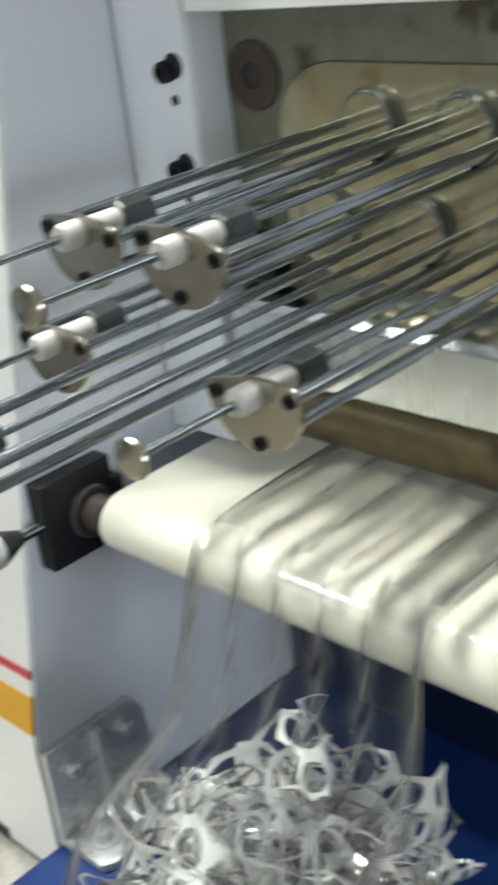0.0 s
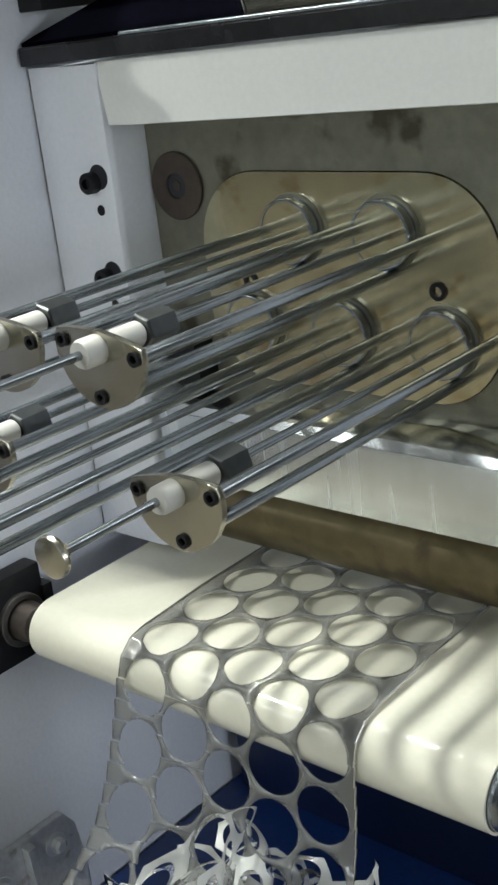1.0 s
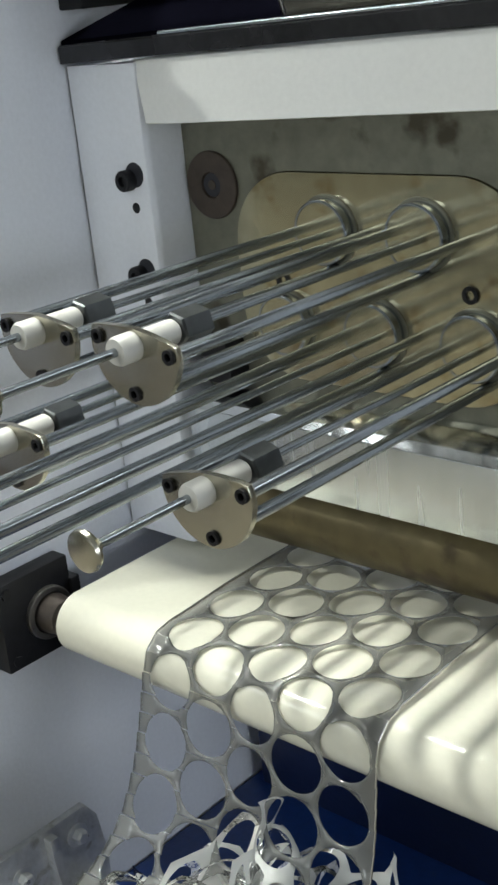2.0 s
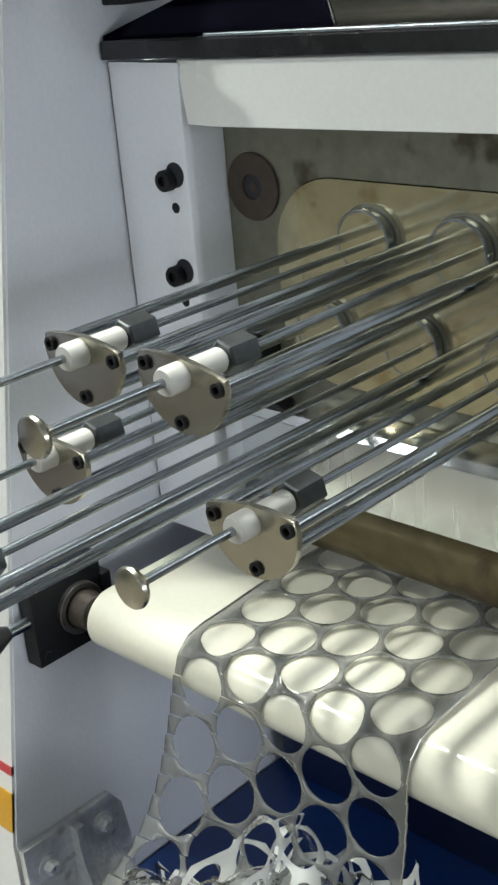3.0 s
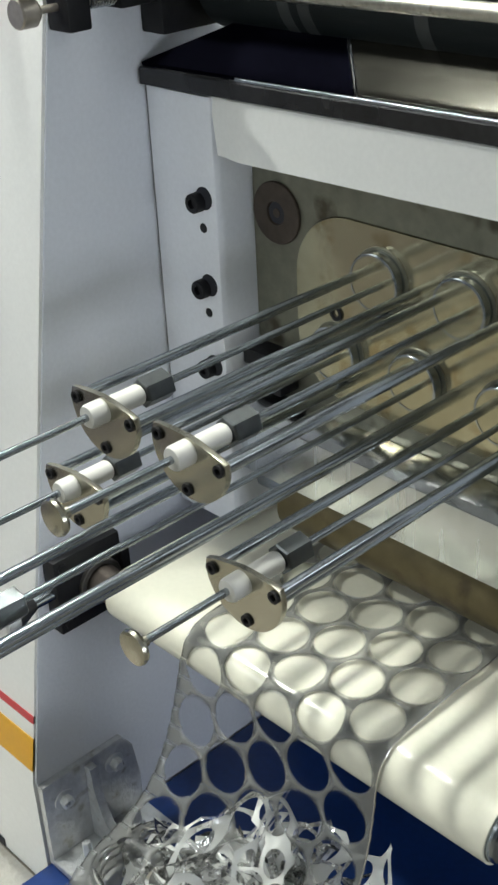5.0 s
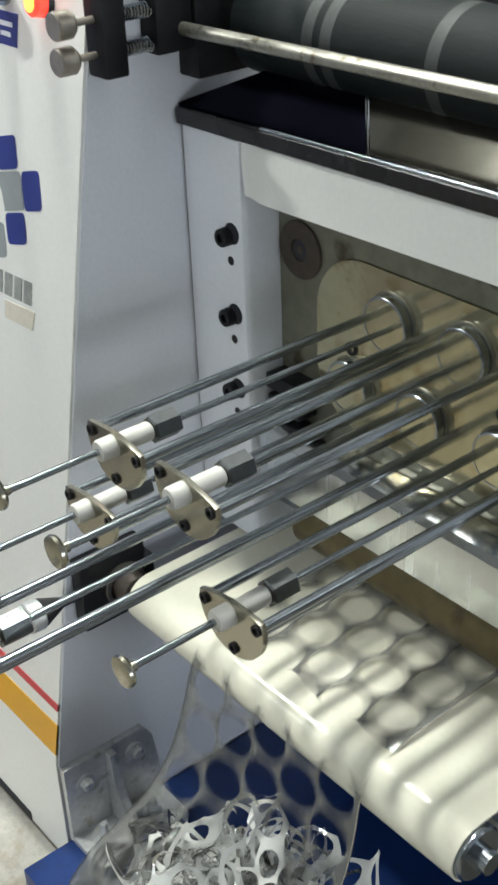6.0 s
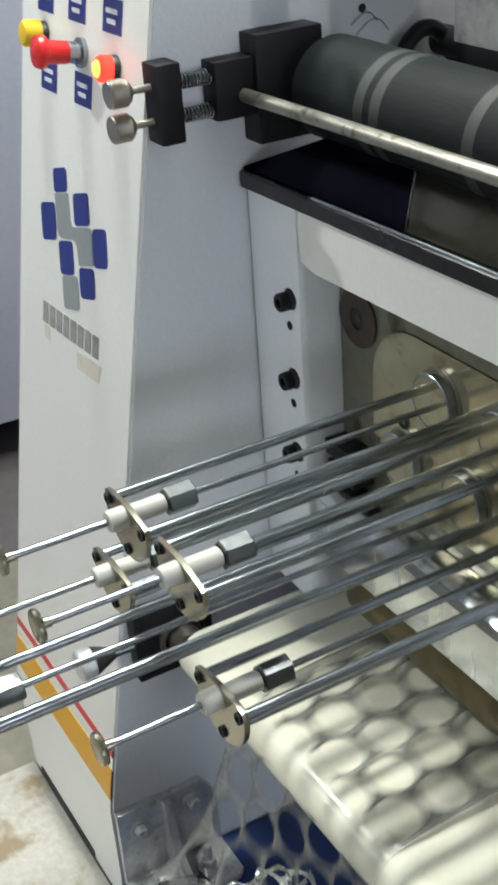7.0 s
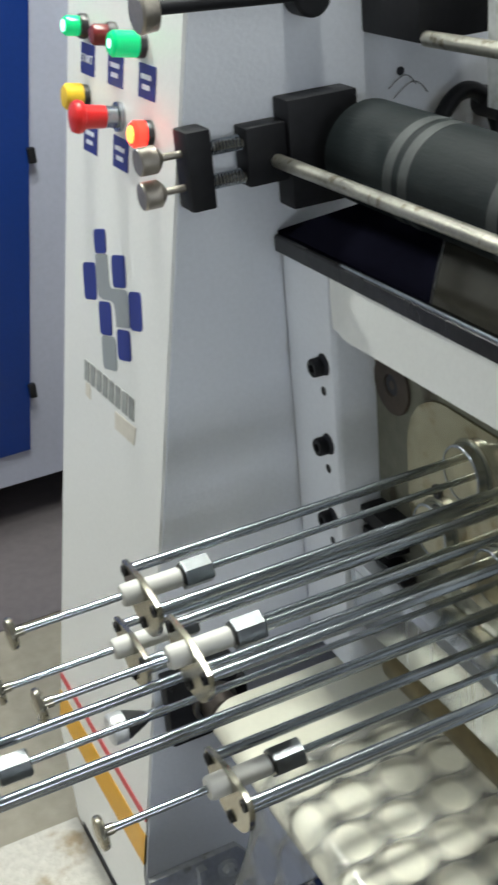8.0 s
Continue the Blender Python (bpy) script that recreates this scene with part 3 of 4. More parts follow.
# ---------------------------------------------------------------- lid stackers
def build_stacker(x, z, plate_y, tip, lean):
    """Three guide rods round one outlet, joined by an end plate, with a sliding weight rod on the axis."""
    s = thing("lid_stacker", (x, 1.04, z), "steel guide rods with zinc end plate and sliding weight", "stacker", "lid stackers on the die")
    R = 0.0402
    for a in (180 + lean, lean, 270 + lean):
        px, pz = x + R * math.cos(radians(a)), z + R * math.sin(radians(a))
        g = part("guide_rod", rod(bm_new(), (px, 1.06, pz), (px, plate_y + 0.004, pz), 0.0056, 20), CHROME, s)
        part("rod_screw", lathe(bm_new(), (px, plate_y + 0.001, pz), (0, -1, 0), [(0, 0.0062), (0.0035, 0.0062), (0.0035, 0.0035), (0.001, 0.003)], 18), BLACK, g)
    out = []
    for i in range(25):
        b = radians(180 + lean + 180 * i / 24)
        out.append((x + 0.0492 * math.cos(b), z + 0.0492 * math.sin(b)))
    ca, sa = math.cos(radians(lean)), math.sin(radians(lean))
    out += [(x + u * ca - w * sa, z + u * sa + w * ca) for u, w in ((0.047, 0.0085), (0.038, 0.0105), (0.018, 0.013), (0, 0.0145), (-0.018, 0.013), (-0.038, 0.0105), (-0.047, 0.0085))]
    part("end_plate", prism(bm_new(), out, "y", plate_y, plate_y + 0.006, 0.0008), ZINC, s, "zinc end plate with three screws")
    part("bushing", lathe(bm_new(), (x, plate_y + 0.001, z), (0, -1, 0), [(0, 0.012), (0.017, 0.012), (0.02, 0.0105), (0.02, 0.006)], 28), NYLON, s, "white nylon bushing")
    part("sleeve", lathe(bm_new(), (x, plate_y + 0.005, z), (0, 1, 0), [(0, 0.0105), (0.038, 0.0105), (0.04, 0.009)], 28), NYLON, s, "white nylon sleeve")
    part("hex_weight", lathe(bm_new(), (x, plate_y + 0.046, z), (0, 1, 0), [(0, 0.0135), (0.0015, 0.0155), (0.031, 0.0155), (0.0325, 0.0135)], 6), HEXSTEEL, s, "hexagonal dark steel weight")
    w = part("weight_rod", rod(bm_new(), (x, tip, z), (x, 1.037, z), 0.0038, 18), CHROME, s)
    part("knob", lathe(bm_new(), (x, tip + 0.002, z), (0, -1, 0), [(-0.012, 0.0052), (-0.004, 0.0052), (-0.003, 0.0155), (0.0, 0.0168), (0.003, 0.016), (0.004, 0.0135)], 32), ZINC, w, "round flat knob")
    return s


TIPS = [0.494, 0.507, 0.26, 0.498, 0.517]
for (sx, sz), plate_y, tip, lean in zip(STATIONS, (0.642, 0.642, 0.412, 0.642, 0.642), TIPS, (2, -2, 0, -6, 5)):
    build_stacker(sx, sz, plate_y, tip, lean)


# ---------------------------------------------------------------- conveyor
AY, AZ, AR = 0.836, 0.9515, 0.0385


def build_conveyor():
    c = thing("belt_conveyor", (-0.75, 1.2, 0.9), "narrow conveyor with a glossy cream belt", "conveyor")
    prof = [(4.3, AZ + AR)]
    prof += [(AY + AR * math.cos(radians(a)), AZ + AR * math.sin(radians(a))) for a in range(90, 271, 6)]
    prof += [(4.3, AZ - AR)]
    inner = [(y, AZ + (AR - 0.003)) if i == 0 else ((y, AZ - (AR - 0.003)) if i == len(prof) - 1 else (AY + (y - AY) * (AR - 0.003) / AR, AZ + (z - AZ) * (AR - 0.003) / AR)) for i, (y, z) in enumerate(prof)]
    bm = bm_new()
    xs = (-1.055, -0.443)
    grid = [[bm.verts.new((x, y, z)) for y, z in pr] for x in xs for pr in (prof, inner)]
    o0, i0, o1, i1 = grid
    n = len(prof)
    for k in range(n - 1):
        bm.faces.new((o0[k], o0[k + 1], o1[k + 1], o1[k]))
        bm.faces.new((i0[k], i1[k], i1[k + 1], i0[k + 1]))
        bm.faces.new((o0[k], i0[k], i0[k + 1], o0[k + 1]))
        bm.faces.new((o1[k], o1[k + 1], i1[k + 1], i1[k]))
    part("belt", bm, BELT, c, "glossy cream belt")
    r = part("end_roller", lathe(bm_new(), (-1.058, AY, AZ), (1, 0, 0), [(0, 0.03), (0.003, 0.0345), (0.62, 0.0345), (0.623, 0.032), (0.623, 0.014), (0.64, 0.014), (0.64, 0.01)], 36), CHROME, c, "steel end roller")
    part("journal", rod(bm_new(), (-1.124, AY, AZ), (-1.05, AY, AZ), 0.013), CHROME, r)
    part("bed_plate", box(bm_new(), -1.04, -0.46, 0.90, 4.3, 0.93, 0.984, 0.002), GREY_FRAME, c)
    b = thing("roller_bearing", (-1.1, 0.81, 0.91), "black square bearing block of the belt roller", "bearing")
    part("block", box(bm_new(), SIDE, -1.098, 0.752, 0.862, 0.902, 1.018, 0.003), BLACK, b)
    part("cover", box(bm_new(), SIDE, -1.092, 0.858, 0.872, 0.912, 0.988, 0.002), BLACK, b)
    part("bearing_ring", hollow(bm_new(), (-1.099, AY - 0.015, AZ + 0.006), (1, 0, 0), 0.034, 0.0262, 0.008), material("worn_bearing_steel", (0.16, 0.15, 0.14), 0.45, 0.9, vary=0.3, scale=30), b, "worn steel bearing ring")
    part("hub", lathe(bm_new(), (-1.0985, AY - 0.012, AZ + 0.004), (1, 0, 0), [(0, 0.026), (0.012, 0.025), (0.03, 0.022), (0.032, 0.018), (0.032, 0.01)], 28), material("worn_brown_steel", (0.2, 0.17, 0.15), 0.4, 0.9, vary=0.3, scale=30), b, "worn brown steel hub")
    for y, z in ((0.765, 0.915), (0.765, 1.005)):
        part("screw", lathe(bm_new(), (-1.099, y, z), (1, 0, 0), [(0, 0.007), (0.004, 0.007), (0.004, 0.004)], 6), BLACK, b)
    h = part("adjuster", rod(bm_new(), (-1.11, 0.755, 0.965), (-1.11, 0.715, 0.965), 0.008), CHROME, b)
    part("adjuster_cone", lathe(bm_new(), (-1.11, 0.722, 0.965), (0, -1, 0), [(0, 0.009), (0.03, 0.021), (0.034, 0.021)], 28), BLACK_PLASTIC, h, "black cone of the adjuster")
    part("adjuster_knob", lathe(bm_new(), (-1.11, 0.689, 0.965), (0, -1, 0), [(0, 0.021), (0.002, 0.023), (0.02, 0.023), (0.023, 0.02)], 28), CAST, h, "pale knob of the adjuster")


build_conveyor()


# ---------------------------------------------------------------- feed rollers above the portal
def build_feed():
    t = thing("feed_table", (-0.74, 1.1, 1.59), "black painted feed table on the cross beam", "machine part")
    # left part is matt black where the glossy deck mirrors the dark cabinet
    for nm, x0, x1, skew, up, mt, lb in (("table", -1.121, -0.784, (0.09, -0.06), 0.0, DECK_BLACK, "sloping table, matt black in place of a dark reflection"), ("steel_table", -0.778, -0.35, (-0.06, 0.0), 0.001, POLISHED, "polished steel guide plate")):
        prof = [(0.9905, 1.5935), (0.9905, 1.6155 + up), (1.0, 1.6225 + up), (1.052, 1.6575 + up), (1.052, 1.5935)]
        bm = bm_new()
        ends = [[bm.verts.new((x + skew[k] * (y - 0.9905) / 0.0565, y, z)) for y, z in prof] for k, x in enumerate((x0, x1))]
        bm.faces.new(ends[0])
        bm.faces.new(ends[1][::-1])
        for q in range(5):
            bm.faces.new((ends[0][q], ends[1][q], ends[1][(q + 1) % 5], ends[0][(q + 1) % 5]))
        part(nm, climb(bm), mt, t, lb)
    # skewed strip drawn for a pale upright edge mirrored in the deck
    bm = prism(bm_new(), [(0.9903, 1.6), (0.9903, 1.6165), (1.0, 1.6238), (1.052, 1.659), (1.052, 1.6)], "x", -0.7822, -0.7800)
    for v in bm.verts:
        v.co.x -= 0.06 * (v.co.y - 0.9905) / 0.0565
    part("mirrored_edge_strip", climb(bm), LIP, t, "thin satin strip in place of a mirrored pale edge")
    part("front_lip", climb(prism(bm_new(), [(0.985, 1.5905), (0.985, 1.6085), (0.9868, 1.6105), (0.9903, 1.6112), (0.9903, 1.5905)], "x", -1.121, -0.35)), LIP, t, "dark satin steel lip along the table's edge")
    part("edge_strip", climb(rod(bm_new(), (-0.955, 0.9872, 1.6128), (-0.35, 0.9872, 1.6128), 0.0024, 12)), CHROME, t, "bright steel bead on the lip")
    r = thing("feed_roller", (-0.7, 1.09, 1.63), "dark green rubber feed roller", "roller")
    part("rubber_sleeve", lathe(bm_new(), (-1.062, 1.09, 1.705), (1, 0, 0), [(0, 0.045), (0.004, 0.062), (0.76, 0.062), (0.762, 0.05)], 48), RUBBER, r)
    for x in (-0.93, -0.90, -0.74):
        part("worn_band", lathe(bm_new(), (x, 1.09, 1.705), (1, 0, 0), [(0, 0.0618), (0.0005, 0.0625), (0.018, 0.0625), (0.0185, 0.0618)], 48), RUBBER_LIGHT, r, "scuffed lighter band")
    part("journal", rod(bm_new(), (-1.124, 1.09, 1.705), (-1.055, 1.09, 1.705), 0.022), CHROME, r)
    b = thing("roller_bearing", (-1.1, 1.04, 1.64), "black bearing block beside the feed roller", "bearing")
    part("block", box(bm_new(), SIDE, -1.085, 0.998, 1.092, 1.645, 1.776, 0.003), BLACK, b)
    part("arm", box(bm_new(), SIDE, -1.09, 0.944, 0.997, 1.682, 1.752, 0.003), BLACK, b)
    a = thing("tension_adjuster", (-1.1, 0.88, 1.66), "pair of spring tension screws with nickel knobs", "adjuster")
    part("bracket", box(bm_new(), SIDE, -1.085, 0.866, 0.898, 1.668, 1.762, 0.004), BLACK, a, "black bracket")
    for z in (1.735, 1.695):
        stem = part("screw", rod(bm_new(), (-1.105, 0.83, z), (-1.105, 0.944, z), 0.0045, 16), KNOB, a)
        part("knob", lathe(bm_new(), (-1.105, 0.842, z), (0, -1, 0), [(0, 0.006), (0.004, 0.012), (0.009, 0.0165), (0.028, 0.0165), (0.03, 0.015)], 26), KNOB, stem, "dull nickel knob")
        pts = [(-1.105 + 0.0085 * math.cos(i * 0.6), 0.899 + 0.044 * i / 105, z + 0.0085 * math.sin(i * 0.6)) for i in range(106)]
        part("spring", wire(bm_new(), pts, 0.0013, 6), CHROME, stem, "steel coil spring")
    g = thing("guide_bar", (-0.7, 0.985, 1.7), "round steel guide bar before the feed roller", "bar")
    part("bar", rod(bm_new(), (-1.09, 0.982, 1.708), (-0.35, 0.982, 1.722), 0.0085, 20), DULL_BAR, g)
    u = thing("upper_adjuster", (-1.1, 0.9, 1.89), "upper tension screw with a large nickel knob", "adjuster")
    part("screw", rod(bm_new(), (-1.1, 0.85, 1.898), (-1.1, 1.04, 1.888), 0.008), BLACK, u)
    part("knob", lathe(bm_new(), (-1.1, 0.855, 1.896), (0, -1, 0), [(0, 0.012), (0.004, 0.022), (0.022, 0.024), (0.025, 0.022)], 28), KNOB, u)
    part("stud", lathe(bm_new(), (SIDE, 1.045, 1.885), (1, 0, 0), [(0, 0.024), (0.03, 0.024), (0.033, 0.02)], 24), BLACK, u)
    r2 = thing("upper_guide_bar", (-0.7, 1.17, 1.83), "black arm and steel bar above the feed roller", "bar")
    part("arm", box(bm_new(), SIDE, -1.0, 1.125, 1.25, 1.83, 1.90, 0.004), BLACK, r2)
    part("bar", rod(bm_new(), (-1.0, 1.135, 1.835), (-0.35, 1.135, 1.85), 0.009), DULL_BAR, r2)
    rr = thing("rear_roller", (-0.7, 1.3, 1.7), "dark rear roller behind the feed roller", "roller")
    part("roller_body", rod(bm_new(), (-1.02, 1.3, 1.72), (-0.35, 1.3, 1.72), 0.06, 36), BLACK, rr)
    part("journal", rod(bm_new(), (-1.124, 1.3, 1.72), (-1.02, 1.3, 1.72), 0.02), BLACK, rr)
    v = thing("feed_guard", (-0.6, 1.11, 1.77), "upright glossy guard plate over the rollers", "guard")
    part("plate", box(bm_new(), -0.915, -0.35, 1.157, 1.162, 1.768, 2.0, 0.001), CAST, v)


build_feed()


def build_wires():
    c = thing("loose_wires", (-1.12, 1.2, 1.75), "thin dark loose wires on the side panel", "wire")
    for y, z, k in ((1.158, 1.758, 0.8), (1.165, 1.745, 1.0)):
        pts = [(SIDE + 0.004 + 0.006 * math.sin(i / 12 * math.pi), y + 0.05 * k * i / 12, z + 0.018 * k * math.sin(i / 12 * math.pi)) for i in range(13)]
        part("wire", wire(bm_new(), pts, 0.0006, 6), BLACK_PLASTIC, c)


build_wires()


def build_cable():
    c = thing("cable_loop", (-1.1, 1.25, 1.66), "thick black cable looping out of the side panel", "cable")
    pts = [(SIDE + 0.024, 1.205 + 0.11 * i / 20, 1.655 + 0.088 * math.sin(i / 20 * math.pi) ** 0.5) for i in range(21)]
    part("sheath", wire(bm_new(), pts, 0.011, 12), BLACK, c)
    for p in (pts[0], pts[-1]):
        part("gland", lathe(bm_new(), (SIDE, p[1], p[2]), (1, 0, 0), [(0, 0.018), (0.012, 0.018), (0.016, 0.014), (0.036, 0.014)], 20), BLACK_PLASTIC, c)


build_cable()


# ---------------------------------------------------------------- blue machine bed and surroundings
def build_bed():
    b = thing("machine_bed", (-0.7, 1.5, G), "deep blue enamelled machine bed", "machine bed")
    part("tray", box(bm_new(), SIDE + 0.001, -0.30, 0.60, 4.3, G, 0.499, 0.004), BLUE_BED, b)
    part("front_wall", box(bm_new(), -1.1, -0.30, 1.16, 1.2, 0.50, 0.90, 0.003), BLUE_SHADED, b)
    n = thing("neighbour_machine", (-3.0, 0.8, G), "grey machine housing with sloping royal blue door", "machine")

    def lean(y, z):
        return (y + 0.17 * (z - 0.69), z)
    part("frame", prism(bm_new(), [lean(-0.7, 0.568), lean(1.7, 0.568), lean(1.7, 2.5), lean(-0.7, 2.5)], "x", -3.4, -2.615, 0.006), GREY_FRAME, n)
    part("plinth", box(bm_new(), -3.35, -2.95, -0.6, 1.6, G, 0.568), FLOOR_DARK, n)
    d = part("door", prism(bm_new(), [lean(0.15, 0.662), lean(0.965, 0.662), lean(0.965, 2.4), lean(0.15, 2.4)], "x", -2.616, -2.6, 0.004), BLUE_DOOR, n, "royal blue door")
    for z in (1.404, 0.825):
        y = lean(0.965, z)[0]
        part("hinge", box(bm_new(), -2.605, -2.585, y - 0.006, y + 0.012, z - 0.018, z + 0.018, 0.003), BLACK, d)
    s = thing("stone_slab", (-1.6, 0.4, G), "chalky worn stone slab on the floor", "slab")
    part("slab", box(bm_new(), -1.53, -1.14, -0.2, 0.682, G, G + 0.012, 0.004), SLAB, s)


build_bed()

# ---------------------------------------------------------------- punched web
PITCH, COLUMN, HOLE = 0.0685, 0.0595, 0.0314
WEB_X, HALF = -0.737, 0.158


def web_cells(rows, wide=5, seg=24, hole=HOLE):
    """Hexagonal cells, each with a round hole: vertices (u, v) and faces, v along the web."""
    verts, faces, index = [], [], {}

    def vert(u, v):
        key = (round(u, 5), round(v, 5))
        if key not in index:
            index[key] = len(verts)
            verts.append((u, v))
        return index[key]
    for row in range(rows):
        for c in range(wide):
            cu, cv = (c - (wide - 1) / 2) * COLUMN, (row + 0.5 * (c % 2)) * PITCH
            ring = []
            for i in range(seg):
                a = 2 * math.pi * i / seg
                k = a - math.pi / 3 * math.floor(a / (math.pi / 3)) - math.pi / 6
                ax = 0.5 * math.hypot(COLUMN, PITCH / 2) / math.cos(k)
                ring.append((vert(cu + hole * math.cos(a), cv + hole * math.sin(a)), vert(cu + ax * math.cos(a), cv + ax * math.sin(a))))
            for i in range(seg):
                (p, q), (r, s) = ring[i], ring[(i + 1) % seg]
                faces.append((p, r, s, q))
    return verts, faces


def web_strip_meshes(count):
    """One pitch of the web, cut across into strips that share their meshes."""
    wide, seg = 7, 24
    out = []
    for k in range(count):
        bm = bm_new()
        for row in range(-2, 3):
            for c in range(wide):
                cu, cv = (c - 3) * COLUMN, (row + 0.5 * ((c + 1) % 2)) * PITCH
                inner, outer = [], []
                for i in range(seg):
                    a = 2 * math.pi * i / seg
                    w = (a % (math.pi / 3)) - math.pi / 6
                    far = 0.5 * PITCH / math.cos(w)
                    inner.append(bm.verts.new((cu + HOLE * math.cos(a), -(cv + HOLE * math.sin(a)), 0)))
                    outer.append(bm.verts.new((cu + far * math.cos(a), -(cv + far * math.sin(a)), 0)))
                for i in range(seg):
                    j = (i + 1) % seg
                    bm.faces.new((inner[i], inner[j], outer[j], outer[i]))
                if c in (0, wide - 1):
                    bm.faces.new(inner)
                else:
                    low = [bm.verts.new((v.co.x, v.co.y, -0.0011)) for v in inner]
                    for i in range(seg):
                        bm.faces.new((inner[i], low[i], low[(i + 1) % seg], inner[(i + 1) % seg]))
        bmesh.ops.remove_doubles(bm, verts=bm.verts, dist=0.0004)
        lo, hi = -PITCH * (k + 1) / count, -PITCH * k / count
        for co, no in (((0, lo, 0), (0, -1, 0)), ((0, hi, 0), (0, 1, 0)), ((-HALF, 0, 0), (-1, 0, 0)), ((HALF, 0, 0), (1, 0, 0))):
            bmesh.ops.bisect_plane(bm, geom=bm.verts[:] + bm.edges[:] + bm.faces[:], plane_co=co, plane_no=no, clear_outer=True)
        bmesh.ops.translate(bm, verts=bm.verts, vec=(0, -(lo + hi) / 2, 0))
        bm.normal_update()
        for f in bm.faces:
            if f.normal.z < -0.3:
                f.normal_flip()
        for v in bm.verts:
            v.co.z += 0.0012 * math.sin(v.co.x * 60)
        half = PITCH / count / 2
        for side in (-1, 1):
            edge = [bm.verts.new((side * (HALF + dx), y, dz)) for y in (-half, half) for dx, dz in ((0.0, 0.0), (0.0012, 0.0016), (0.0, 0.0032))]
            for q in (0, 1):
                bm.faces.new((edge[q], edge[q + 1], edge[q + 4], edge[q + 3]))
        data = bpy.data.meshes.new("web_strip")
        bm.to_mesh(data)
        bm.free()
        data.materials.append(FILM)
        for p in data.polygons:
            p.use_smooth = True
        out.append(data)
    return out


WEB_R = AR + 0.004
COIL_Y, COIL_Z = 0.685, 0.64


def web_line():
    """The way of the web from the roller's top: arc, hanging curve, then curling up on the tray. Points (y, z) by length."""
    pts = [(AY + WEB_R * math.cos(radians(a)), AZ + WEB_R * math.sin(radians(a))) for a in range(90, 171, 2)]
    p0 = Vector(pts[-1])
    d0 = Vector((math.cos(radians(260)), math.sin(radians(260))))
    r = 0.118
    p3 = Vector((COIL_Y + r * math.cos(radians(100)), COIL_Z + r * math.sin(radians(100))))
    d3 = Vector((-math.sin(radians(100)), math.cos(radians(100))))
    p1, p2 = p0 + d0 * 0.13, p3 - d3 * 0.085
    for i in range(1, 60):
        t = i / 60
        q = (1 - t) ** 3 * p0 + 3 * t * (1 - t) ** 2 * p1 + 3 * t * t * (1 - t) * p2 + t ** 3 * p3
        pts.append((q.x, q.y))
    a = 100.0
    while r > 0.03:
        pts.append((COIL_Y + r * math.cos(radians(a)), COIL_Z + r * math.sin(radians(a))))
        a += 3
        r -= 0.00011
    length = [0.0]
    for p, q in zip(pts, pts[1:]):
        length.append(length[-1] + math.hypot(q[0] - p[0], q[1] - p[1]))
    return np.array(length), np.array([p[0] for p in pts]), np.array([p[1] for p in pts])


LENGTH, LINE_Y, LINE_Z = web_line()


def web_point(s):
    if s < 0:
        lift = min(1.0, -s / 0.12)
        return AY - s, AZ + WEB_R + 0.005 * lift * lift * (3 - 2 * lift)
    return float(np.interp(s, LENGTH, LINE_Y)), float(np.interp(s, LENGTH, LINE_Z))


def web_at(s):
    """A strip lies as a chord between the two ends of its stretch of the way."""
    (y0, z0), (y1, z1) = web_point(s - PITCH / CUTS / 2), web_point(s + PITCH / CUTS / 2)
    return (y0 + y1) / 2, (z0 + z1) / 2, math.degrees(math.atan2(z0 - z1, y0 - y1))


STROKE, FIRST = 0.1943, 6.2 - 32 * 0.1943
STROKES = [FIRST + STROKE * k for k in range(43) if FIRST + STROKE * k < 8.0]
CUTS = 3
WEB = thing("punched_web", (WEB_X, AY, AZ + WEB_R), "clear plastic web with rows of round punched holes", "plastic web")
STRIPS = []


def build_web():
    meshes = web_strip_meshes(CUTS)
    start, end = -0.30 - PITCH * len(STROKES), 1.0
    first = math.floor(start / PITCH)
    for n in range(first * CUTS, int(end / PITCH) * CUTS):
        ob = new("web_strip", meshes[n % CUTS])
        ob.parent = WEB
        STRIPS.append((ob, (n // CUTS) * PITCH + (n % CUTS + 0.5) * PITCH / CUTS - 0.004))


build_web()


def crumpled(name, seed, rows, cols, size, rough, mat):
    """A piece of punched web, crushed by noise."""
    verts, faces = web_cells(rows, cols, 24, 0.0268)
    bm = bm_new()
    made = []
    cv = (rows - 0.5) * PITCH / 2
    for u, v in verts:
        bend = 0.05 + 0.02 * (seed % 4)
        ang = (v - cv) * size / bend
        p = Vector((u * size, bend * math.sin(ang), bend * (1 - math.cos(ang))))
        q = Vector((u * 4.6 + seed * 3.1, (v - cv) * 4.6, seed * 1.7))
        fold = noise.noise_vector(q) * 0.09 * rough + noise.noise_vector(q * 2.4) * 0.012 * rough
        fold.z *= 0.75
        made.append(bm.verts.new(p + fold))
    for f in faces:
        bm.faces.new([made[i] for i in f])
    bmesh.ops.remove_doubles(bm, verts=bm.verts, dist=0.0005)
    data = bpy.data.meshes.new(name)
    bm.to_mesh(data)
    bm.free()
    data.materials.append(mat)
    for p in data.polygons:
        p.use_smooth = True
    return data


HEAP = thing("scrap_heap", (-0.78, 0.68, 0.50), "heap of crumpled clear plastic web on the blue tray", "plastic scrap")
FOLDS = []


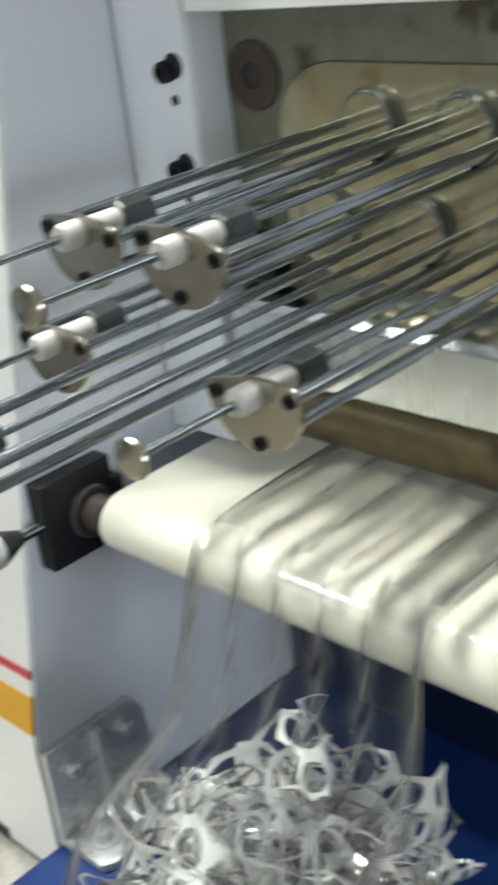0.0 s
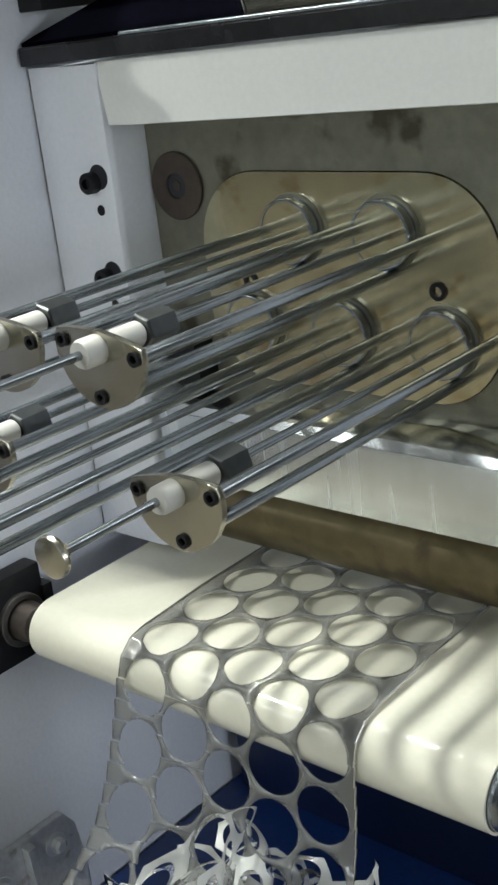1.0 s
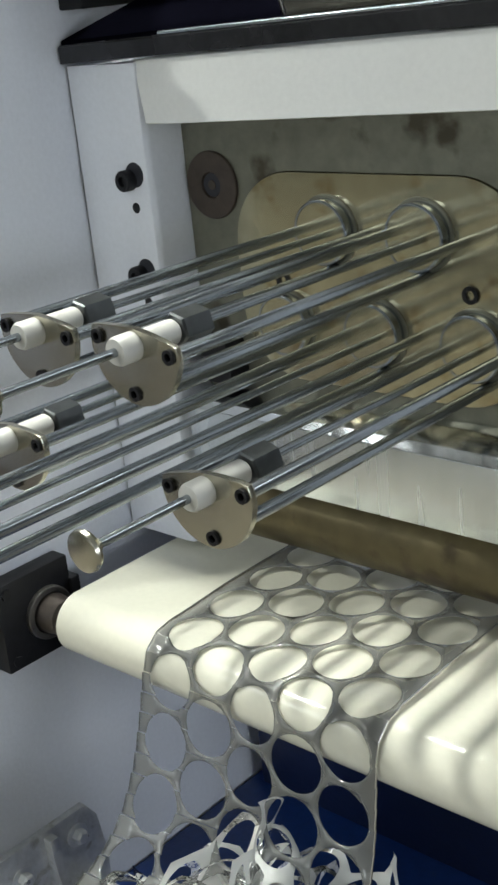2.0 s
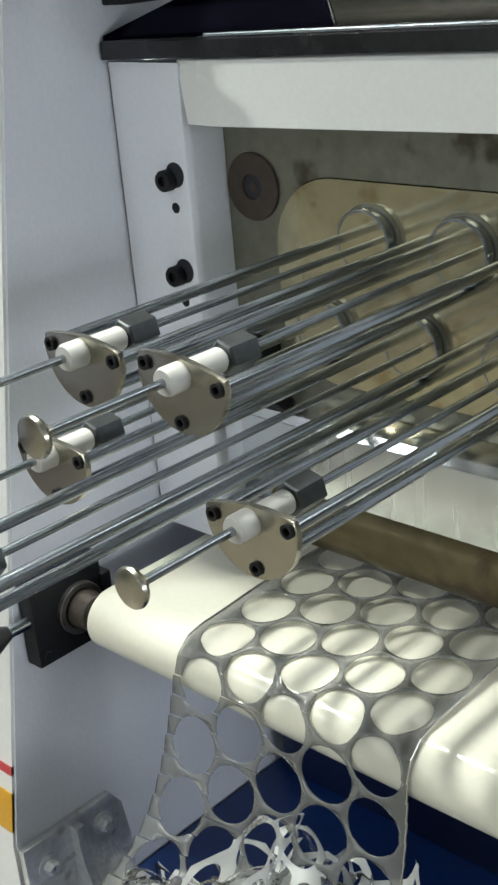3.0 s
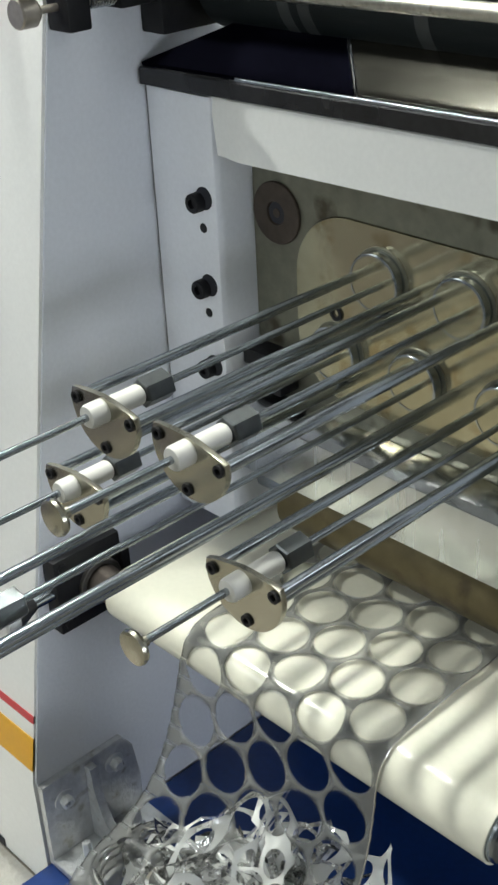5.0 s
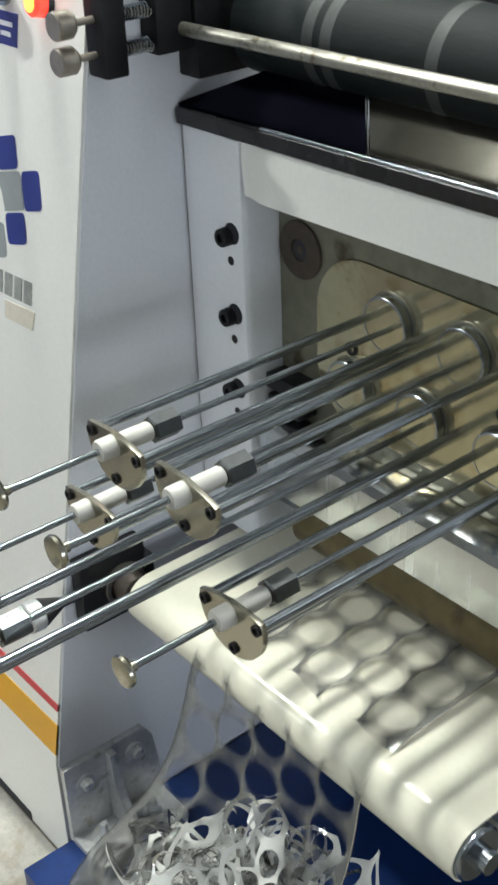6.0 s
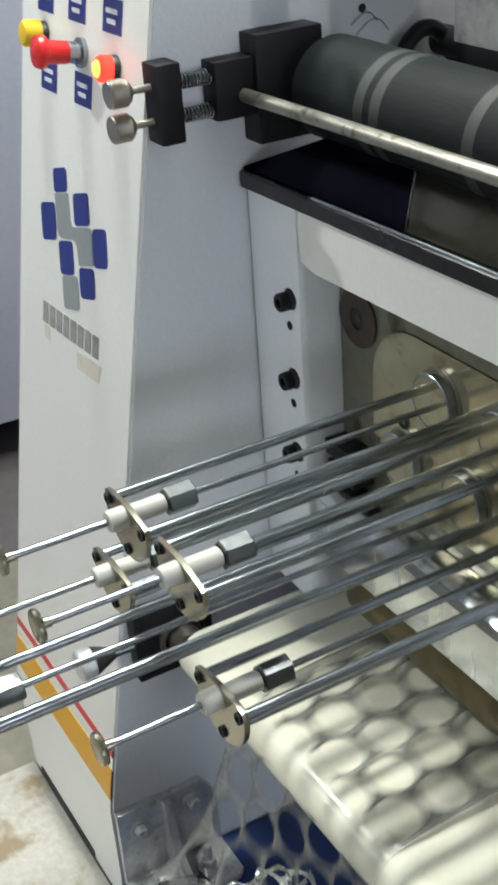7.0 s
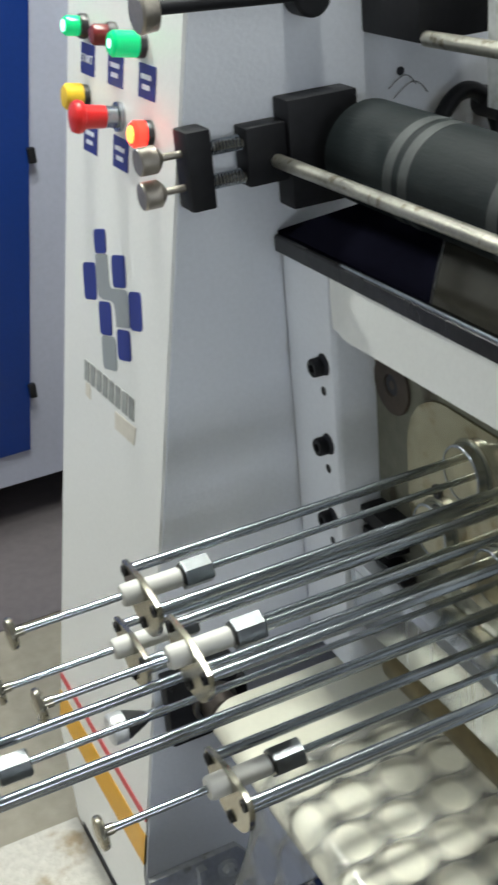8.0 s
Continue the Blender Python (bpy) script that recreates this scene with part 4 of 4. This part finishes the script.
def build_heap():
    rng = random.Random(7)
    kinds = [crumpled("web_fold", k, 4, 5, 0.7, 0.8 + 0.15 * (k % 3), SCRAP) for k in range(8)]
    spots = []
    for k in range(54):
        h = rng.random() ** 0.8
        a, d = rng.uniform(0, 6.283), (1 - 0.75 * h) * rng.uniform(0.3, 1.0)
        spots.append((0.055 + 0.035 * h + 0.17 * d * math.cos(a), 0.02 + 0.15 * d * math.sin(a) - 0.07 * (1 - h), 0.04 + 0.19 * h))
    for i, (x, y, z) in enumerate(spots):
        ob = new("web_fold", kinds[i % len(kinds)])
        ob.parent = HEAP
        FOLDS.append((ob, (x, y, z), (rng.uniform(-50, 50), rng.uniform(-50, 50), rng.uniform(0, 360)), rng.random()))


build_heap()


# ---------------------------------------------------------------- what moves
# the hanging web swings round while it falls: seconds and degrees
SWAY_AT = (0.0, 0.5, 0.7, 1.2, 2.4, 2.9, 3.4, 3.7, 4.2, 5.3, 5.9, 6.3, 7.0, 8.0)
SWAY = (9.0, 13.0, 17.0, 17.0, 8.0, 15.0, 14.0, 6.0, 4.0, 12.0, 10.0, 7.0, 12.0, 12.0)


def motions():
    for ob, s0 in STRIPS:
        rows, s = [], s0

        def put(t, s):
            y, z, a = web_at(s)
            twist = float(np.interp(t, SWAY_AT, SWAY)) * min(1.0, max(0.0, (s - 0.05) / 0.36))
            rows.append((t, Matrix.Translation((0, y - AY, z - AZ - WEB_R)) @ pose(0, 0, 0, 0, 0, twist) @ pose(0, 0, 0, a, 0, 0)))
        put(0.0, s)
        for t in STROKES:
            if t - 0.045 > 0.02:
                put(t - 0.045, s)
            put(max(t, 0.0) + 0.045, s + PITCH)
            s += PITCH
        if frame(STROKES[-1] + 0.045) < frame(8.0):
            put(8.0, s)
        walk(ob, rows)
    for ob, at, turn, phase in FOLDS:
        rng = random.Random(phase)
        rows = []
        for k in range(21):
            d = [rng.uniform(-1, 1) for _ in range(6)]
            rows.append((k * 0.4, pose(at[0] + 0.005 * d[0], at[1] + 0.005 * d[1], at[2] + 0.004 * d[2], turn[0] + 4 * d[3], turn[1] + 4 * d[4], turn[2] + 4 * d[5])))
        walk(ob, rows)


motions()
